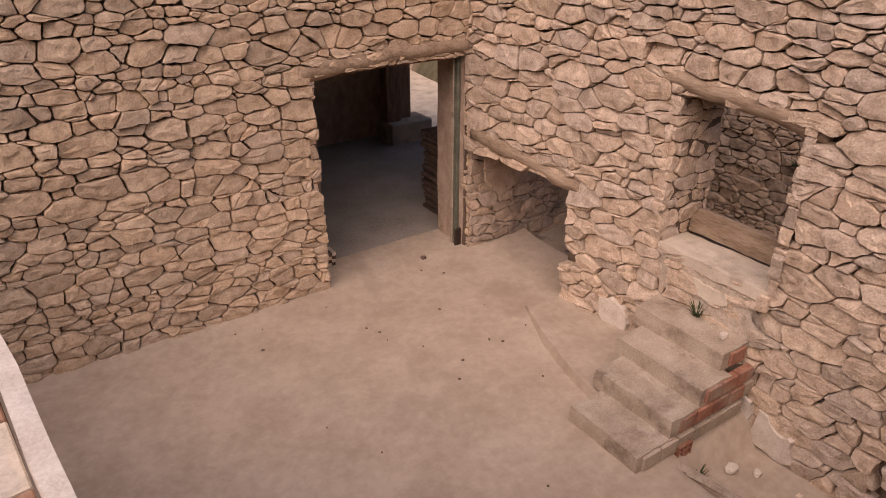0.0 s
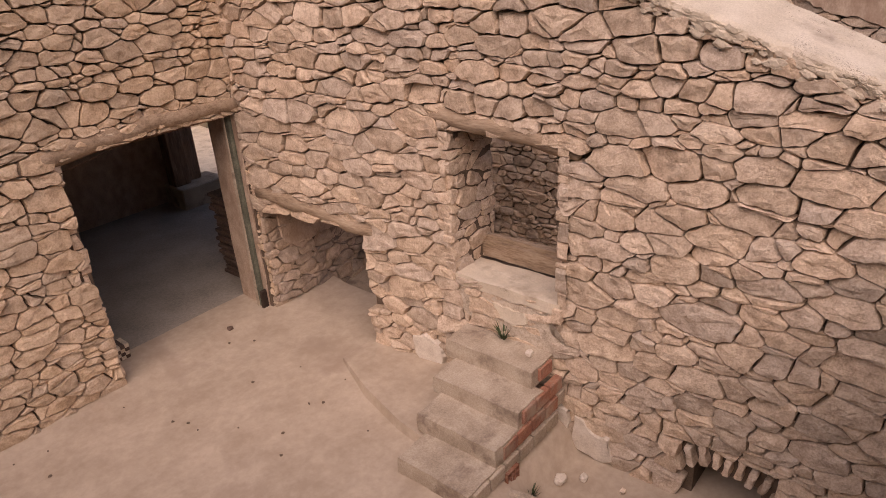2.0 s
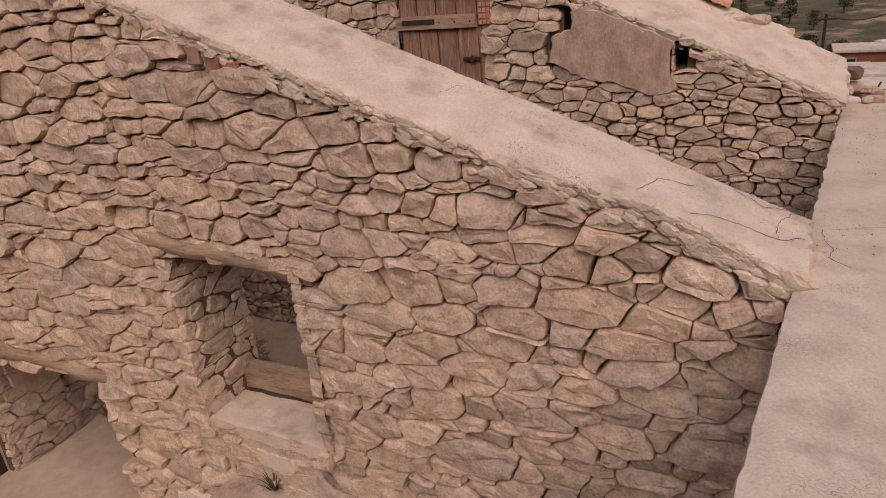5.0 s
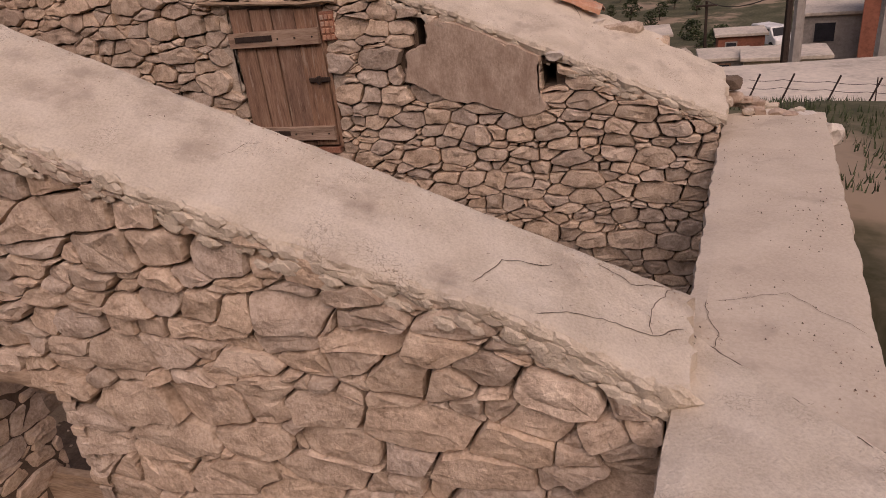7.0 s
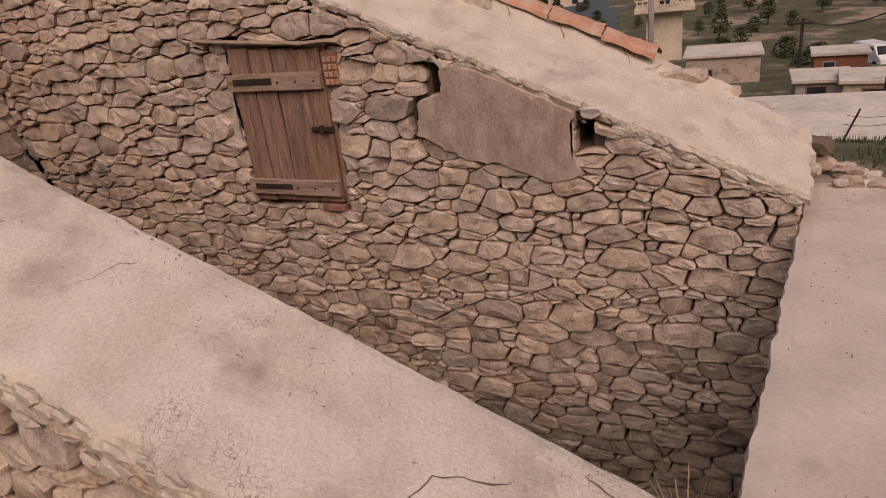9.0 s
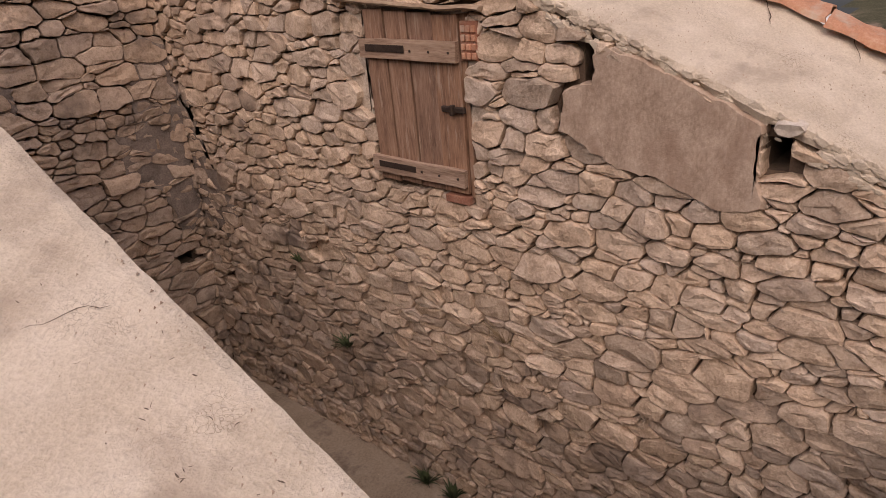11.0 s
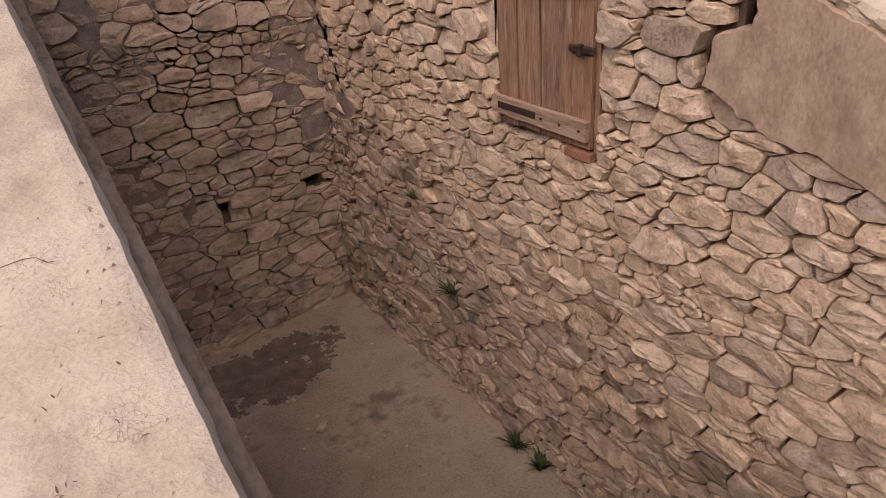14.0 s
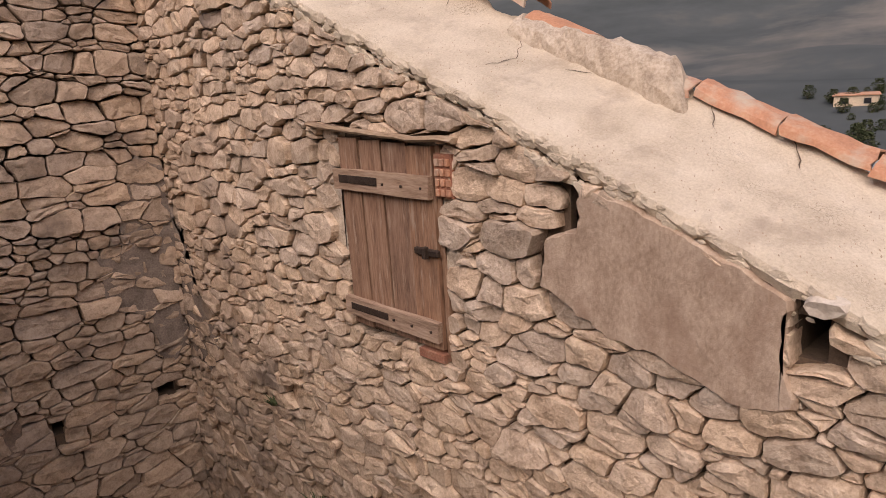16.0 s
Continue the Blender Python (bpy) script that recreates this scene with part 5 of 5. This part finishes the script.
# small white dome of a shrine
shrine = thing("shrine", "small whitewashed domed shrine with an arched opening", "shrine")
at = spot(12.65, 66, -8.75)
shrine.matrix_world = pose(at.x, at.y, at.z, 0, 0, 12)
box_part("base", VAN_WHITE, shrine, -1.9, 1.9, -1.9, 1.9, -3, 0.35)
bm = bmesh.new()
bmesh.ops.create_uvsphere(bm, u_segments=28, v_segments=14, radius=1.62)
for v in bm.verts:
    v.co.z = 0.35 + max(0.0, v.co.z) * 1.12
dome = part("dome", bm, VAN_WHITE, shrine, smooth=True)
box_part("arched_opening", GLASS_DARK, shrine, -1.75, -1.2, -0.28, 0.28, 0.4, 1.25, 0.1)
bm = bmesh.new()
log(bm, along((0, 0, 2.1), (0, 0, 2.7), 3), [0.1, 0.05, 0.07, 0.02], 6)
part("finial", bm, VAN_WHITE, shrine)
house("house", "low rubble stone house below the minaret", 3.7, 50, -11.3, 4.6, 5, 2.6, STONE_DIM, PALE_ROOF, [("window", 0.9, 1.2, 0.5, 0.6)], 4)
# flat slab roof of a lower house, with starter bars and fence posts
lower = thing("lower_house", "low house with a pale cracked flat concrete roof", "house")
vs, fs = [], []
prism(vs, fs, [(18.3, -0.6), (24.5, 1.2), (25.5, -8.0), (18.0, -8.0)], flat, -2.8, -2.55)
mesh_part("roof", vs, fs, PALE_ROOF, lower)
vs, fs = [], []
prism(vs, fs, [(18.6, -0.9), (24.3, 0.9), (25.2, -7.8), (18.4, -7.8)], flat, -7.0, -2.8)
mesh_part("wall", vs, fs, HOUSE_WALL, lower)
rng = random.Random(3)
for k in range(9):
    x, y = 19.2 + rng.uniform(0, 3.5), -5.6 + rng.uniform(-1, 1.2)
    bm = bmesh.new()
    log(bm, along((x, y, -2.56), (x + 0.06, y, -1.95 - rng.uniform(0, 0.2)), 2), [0.014] * 3, 5)
    part("starter_bar", bm, IRON, lower)
rails = [(17.2, -1.5), (17.3, -2.1), (17.4, -2.9), (17.5, -3.6), (17.6, -4.4)]
fence = thing("fence", "leaning rusty iron fence posts with slack wire", "fence")
for k, (x, y) in enumerate(rails):
    z = terrain(x, y)
    bm = bmesh.new()
    log(bm, along((x, y, z - 0.2), (x + 0.05, y - 0.28, z + 0.55), 3), [0.018] * 4, 6)
    part("post", bm, IRON, fence)
for h in (0.3, 0.45):
    for (x0, y0), (x1, y1) in zip(rails, rails[1:]):
        bm = bmesh.new()
        log(bm, along((x0 + 0.02, y0 - 0.2 * h, terrain(x0, y0) + h), (x1 + 0.02, y1 - 0.2 * h, terrain(x1, y1) + h), 4, (0, 0, -0.03)), [0.005] * 5, 4)
        part("wire", bm, IRON, fence)


def pole(yaw, dist, low_e, top_e, wide, mat, label, taper=0.8):
    root = thing("utility_pole", label, "pole")
    a, b = spot(yaw, dist, low_e), spot(yaw, dist, top_e)
    bm = bmesh.new()
    log(bm, along((a.x, a.y, a.z - 1.5), (b.x + 0.1, b.y, b.z), 4), [wide, wide * 0.95, wide * 0.9, wide * 0.85, wide * taper], 6)
    part("shaft", bm, mat, root)
    bm = bmesh.new()
    block(bm, b.x - 0.06, b.x + 0.06, b.y - 0.55, b.y + 0.55, b.z - 0.3, b.z - 0.2, 0.01)
    part("crossarm", bm, IRON, root)
    return b


tops = [pole(-7.9, 24, -12.0, -5.2, 0.2, HOUSE_WALL, "thick grey concrete utility pole"), pole(-13.4, 24, -11.5, -4.8, 0.2, HOUSE_WALL, "thick grey concrete utility pole"),
        pole(-1.5, 42, -12, -6.0, 0.1, IRON, "slim dark lattice utility pole"), pole(8.9, 36, -9.5, -1.0, 0.16, HOUSE_WALL, "pale slim utility pole")]
pole(-7.2, 30, -12, -4.6, 0.16, IRON, "slim dark lattice utility pole")
line = thing("power_line", "thin dark power line between the poles", "cable")
bm = bmesh.new()
log(bm, along(tops[0], tops[1], 8, (0, 0, -0.3)), [0.02] * 9, 4)
part("strand", bm, IRON, line)
bm = bmesh.new()
log(bm, along(tops[2], tops[0], 8, (0, 0, -0.5)), [0.02] * 9, 4)
part("strand", bm, IRON, line)
# van
van = thing("van", "white high-roofed van parked by the sheds", "van")
at = spot(-6.2, 60, -9.45)
van.matrix_world = pose(at.x, at.y, at.z, 0, 0, 205) @ Matrix.Diagonal((0.8, 0.8, 0.8, 1))
bm = bmesh.new()
prof = [(-2.3, 0.35), (2.35, 0.35), (2.35, 0.95), (1.7, 1.15), (1.2, 2.0), (-2.2, 2.05), (-2.3, 1.9)]
L = [bm.verts.new((x, -0.95, z)) for x, z in prof]
R = [bm.verts.new((x, 0.95, z)) for x, z in prof]
bm.faces.new(L)
bm.faces.new(R[::-1])
for i in range(7):
    bm.faces.new((L[i], L[(i + 1) % 7], R[(i + 1) % 7], R[i]))
bmesh.ops.bevel(bm, geom=list(bm.edges), offset=0.07, segments=2, affect="EDGES")
body = part("body", bm, VAN_WHITE, van)
bm = bmesh.new()
vs4 = [bm.verts.new(p) for p in ((1.69, -0.82, 1.2), (1.69, 0.82, 1.2), (1.26, 0.78, 1.9), (1.26, -0.78, 1.9))]
f = bm.faces.new(vs4)
bmesh.ops.solidify(bm, geom=[f], thickness=0.04)
part("windscreen", bm, GLASS_DARK, body)
for y in (-0.97, 0.97):
    box_part("side_window", GLASS_DARK, body, 0.2, 1.1, y - 0.01, y + 0.01, 1.25, 1.8, 0.005)
    for x in (-1.5, 1.55):
        bm = bmesh.new()
        bmesh.ops.create_cone(bm, segments=16, radius1=0.34, radius2=0.34, depth=0.22, cap_ends=True)
        bm.transform(pose(x, y * 0.95, 0.34, 90, 0, 0))
        part("wheel", bm, RUBBER, van)


# ---- trees and scrub on the slopes ----
FOLIAGE = material("olive_foliage", (0.05, 0.065, 0.028), (0.025, 0.035, 0.015), (0.09, 0.1, 0.05), 0.8, 6, 0.8, 0.2)
BARK = material("grey_bark", (0.12, 0.095, 0.07), None, None, 6, 30, 0.9, 0.5)


def tree(seed, high):
    rng = random.Random(seed)
    root = tagged(new("tree"), "dark olive-green tree on the slope", "tree", "slope trees")
    bm = bmesh.new()
    log(bm, along((0, 0, -0.5), (0.1 * high, 0, high * 0.6), 5, (0.1, 0.1, 0), 0, seed), [0.05 * high, 0.045 * high, 0.038 * high, 0.03 * high, 0.02 * high, 0.01 * high], 7, seed)
    for k in range(5):
        a = k * 1.3 + rng.random()
        log(bm, along((0.06 * high, 0, high * (0.3 + 0.05 * k)), (math.cos(a) * 0.3 * high, math.sin(a) * 0.3 * high, high * (0.55 + 0.07 * k)), 3), [0.02 * high, 0.015 * high, 0.01 * high, 0.005 * high], 5)
    part("trunk", bm, BARK, root)
    vs, fs = [], []
    for k in range(520):
        a, r, h = rng.uniform(0, 6.283), rng.random() ** 0.5, rng.random()
        rad = high * 0.4 * r * (0.55 + 0.6 * math.sin(math.pi * min(1, h * 0.9 + 0.1))) * (0.8 + 0.4 * noise.noise(Vector((a, h * 3, seed))))
        c = Vector((math.cos(a) * rad, math.sin(a) * rad, high * (0.3 + 0.7 * h)))
        s_ = high * rng.uniform(0.03, 0.065)
        n0 = len(vs)
        u = Vector((rng.uniform(-1, 1), rng.uniform(-1, 1), rng.uniform(-0.6, 0.6))).normalized()
        w = u.cross(Vector((rng.uniform(-1, 1), rng.uniform(-1, 1), 1))).normalized()
        vs += [c - u * s_, c + w * s_ * 0.6, c + u * s_, c - w * s_ * 0.6]
        fs.append((n0, n0 + 1, n0 + 2, n0 + 3))
    tagged(mesh_part("crown", vs, fs, FOLIAGE, root), kind="stuff")
    return root


models = [tree(k, h) for k, h in enumerate((2.2, 3.0, 1.7))]
for k, m in enumerate(models):
    p = spot(2.5 + 1.5 * k, 75 + 6 * k, 0)
    m.matrix_world = pose(p.x, p.y, terrain(p.x, p.y))
rng = random.Random(55)
for k in range(80):
    yaw = rng.uniform(-16, 12)
    d = rng.uniform(78, 210) if yaw < 6 else rng.uniform(85, 230)
    p = spot(yaw, d, 0)
    copy_thing(models[k % 3], pose(p.x, p.y, terrain(p.x, p.y) - 0.2, 0, 0, rng.uniform(0, 360)) @ Matrix.Diagonal((1, 1, 1, 1)))
for k in range(26):
    p = spot(rng.uniform(12.5, 18.5), rng.uniform(80, 135), 0)
    copy_thing(models[k % 3], pose(p.x, p.y, terrain(p.x, p.y) - 0.8, 0, 0, rng.uniform(0, 360)))
for k in range(14):
    p = spot(rng.uniform(-12, 6), rng.uniform(54, 74), 0)
    copy_thing(models[k % 3], pose(p.x, p.y, terrain(p.x, p.y) - 1.4, 0, 0, rng.uniform(0, 360)))
# tufts of grass near the walkway
vs, fs = [], []
rng = random.Random(8)
for k in range(9000):
    x, y = rng.uniform(9.6, 18.0), rng.uniform(-9, 0.5)
    if noise.noise(Vector((x * 0.45, y * 0.45, 5))) < 0.0:
        continue
    z, h, a = terrain(x, y), rng.uniform(0.05, 0.16), rng.uniform(0, 6.283)
    n0 = len(vs)
    vs += [(x - 0.012 * math.cos(a), y - 0.012 * math.sin(a), z - 0.02), (x + 0.012 * math.cos(a), y + 0.012 * math.sin(a), z - 0.02), (x + rng.uniform(-0.05, 0.05), y + rng.uniform(-0.05, 0.05), z + h)]
    fs.append((n0, n0 + 1, n0 + 2))
tagged(mesh_part("grass", vs, fs, LEAF), "short green grass beside the walkway", "grass", kind="stuff")

# ---- grit and cracks laid out ----
c1, c2, c3, c4 = (bpy.data.objects[k] for k in ("coping_1", "coping_2", "coping_3", "coping_4"))
crack([(5.14, 0.1), (5.24, -0.02), (5.3, -0.12), (5.33, -0.3), (5.45, -0.42)], top_1, 0.0045, 1, c1)
crack([(5.33, -0.3), (5.5, -0.28), (5.7, -0.36)], top_1, 0.003, 2, c1)
crack([(5.66, -0.05), (5.62, -0.2), (5.7, -0.33)], top_1, 0.0035, 13, c1)
crack([(5.2, 0.35), (5.4, 0.28), (5.5, 0.1)], top_1, 0.004, 3, c1)
crack([(5.4, 1.5), (5.6, 1.42)], top_1, 0.002, 4, c1)
crack([(5.25, -0.42), (5.6, -0.55), (5.9, -0.5)], top_3, 0.003, 5, c3)
crack([(5.6, -0.44), (5.42, -0.6), (5.2, -0.78), (4.96, -1.03)], top_3, 0.006, 6, c3)
crack([(5.0, -0.6), (4.7, -0.75), (4.4, -0.72)], top_3, 0.0025, 11, c4)
crack([(5.9, -0.55), (6.0, -0.85), (5.7, -1.1)], top_3, 0.0025, 7, c3)
crack([(9.0, 2.1), (9.1, 1.95), (9.2, 1.75)], top_2, 0.006, 9, c2)
crack([(8.7, 2.4), (8.9, 2.35), (9.15, 2.5)], top_2, 0.004, 10, c2)
rng = random.Random(23)
for ob, top, middle, count in ((c1, top_1, (5.52, 0.9), 46), (c1, top_1, (5.4, -0.2), 40), (c1, top_1, (5.45, 2.0), 24), (c4, top_3, (4.9, -0.6), 26), (c3, top_3, (6.2, -0.8), 14)):
    for _ in range(count):
        x, y, a = rng.gauss(middle[0], 0.1), rng.gauss(middle[1], 0.22), rng.uniform(0, 6.28)
        l = rng.uniform(0.004, 0.022)
        if ob is c1 and not x1w(y) + 0.02 < x < x1e(y) - 0.02:
            continue
        if ob is not c1 and not south_s(x) + 0.05 < y < south_n(x) - 0.05:
            continue
        crack([(x, y), (x + l * math.cos(a), y + l * math.sin(a))], top, rng.uniform(0.001, 0.0032), rng.random() * 50, ob)
rng = random.Random(17)
for ob, top, xr, yr, count in ((c1, top_1, (5.1, 5.8), (-0.42, 3.4), 600), (c2, top_2, (8.46, 9.15), (-0.6, 4.5), 1500), (c3, top_3, (5.2, 9.2), (-1.45, -0.3), 300), (c4, top_3, (2.5, 5.6), (-1.1, -0.15), 500)):
    vs, fs = [], []
    while len(fs) < count * 4:
        x, y = rng.uniform(*xr), rng.uniform(*yr)
        if ob in (c3, c4) and not south_s(x) + 0.03 < y < south_n(x) - 0.03:
            continue
        if ob is c1 and not x1w(y) < x < x1e(y) - 0.02:
            continue
        if noise.noise(Vector((x * 2.2, y * 2.2, 8))) + 0.35 * rng.random() < 0.16:
            continue
        r = rng.choice((0.0015, 0.002, 0.003, 0.005))
        q = Vector((x, y, top(x, y)))
        z = q.z + 0.012 * noise.noise(q * 2.3) + 0.006 * noise.noise(q * 11)
        k = len(vs)
        vs += [(x - r, y - r, z - 0.002), (x + r * 1.4, y - r * 0.5, z - 0.002), (x, y + r, z - 0.002), (x + r * 0.2, y, z + r * 1.1)]
        fs += [(k, k + 1, k + 3), (k + 1, k + 2, k + 3), (k + 2, k, k + 3), (k, k + 2, k + 1)]
    tagged(mesh_part("grit", vs, fs, PLASTER if ob is not c3 else DIRT, ob), kind="stuff")


# ---- ragged mortar squeezed out under the front edges of the copings ----
def squeezed(ob, line, y0, y1, count, seed, mat):
    rng = random.Random(seed)
    vs, fs = [], []
    for _ in range(count):
        y = rng.uniform(y0, y1)
        x, z = line(y)
        r = rng.choice((0.012, 0.018, 0.026, 0.036))
        c = Vector((x + rng.uniform(-0.012, 0.01), y, z - rng.random() ** 1.6 * 0.13))
        k = len(vs)
        n = 6
        for lat, f in ((-0.7, 0.65), (0.1, 1.0), (0.75, 0.6)):
            for i in range(n):
                a = 6.2832 * i / n + rng.uniform(-0.3, 0.3)
                q = r * f * rng.uniform(0.75, 1.25)
                vs.append((c.x - lat * r * 0.6, c.y + math.cos(a) * q * 1.5, c.z + math.sin(a) * q * 0.9 + 0.39 * math.cos(a) * q))
        for l in range(2):
            for i in range(n):
                j = (i + 1) % n
                fs.append((k + l * n + i, k + l * n + j, k + (l + 1) * n + j, k + (l + 1) * n + i))
        fs += [tuple(k + i for i in range(n))[::-1], tuple(k + 2 * n + i for i in range(n))]
    tagged(mesh_part("squeezed_mortar", vs, fs, mat, ob), kind="stuff")


squeezed(c1, lambda y: (x1w(y) - 0.03, x1top(y) - 0.02), -0.4, 5.2, 620, 71, CONCRETE)
squeezed(c2, lambda y: (8.435, x2top(y) + 0.02), -0.65, 6.2, 760, 72, CONCRETE)
squeezed(c1, lambda y: (x1w(y) - 0.025, x1top(y) - 0.03), -0.43, 0.12, 170, 73, CONCRETE)
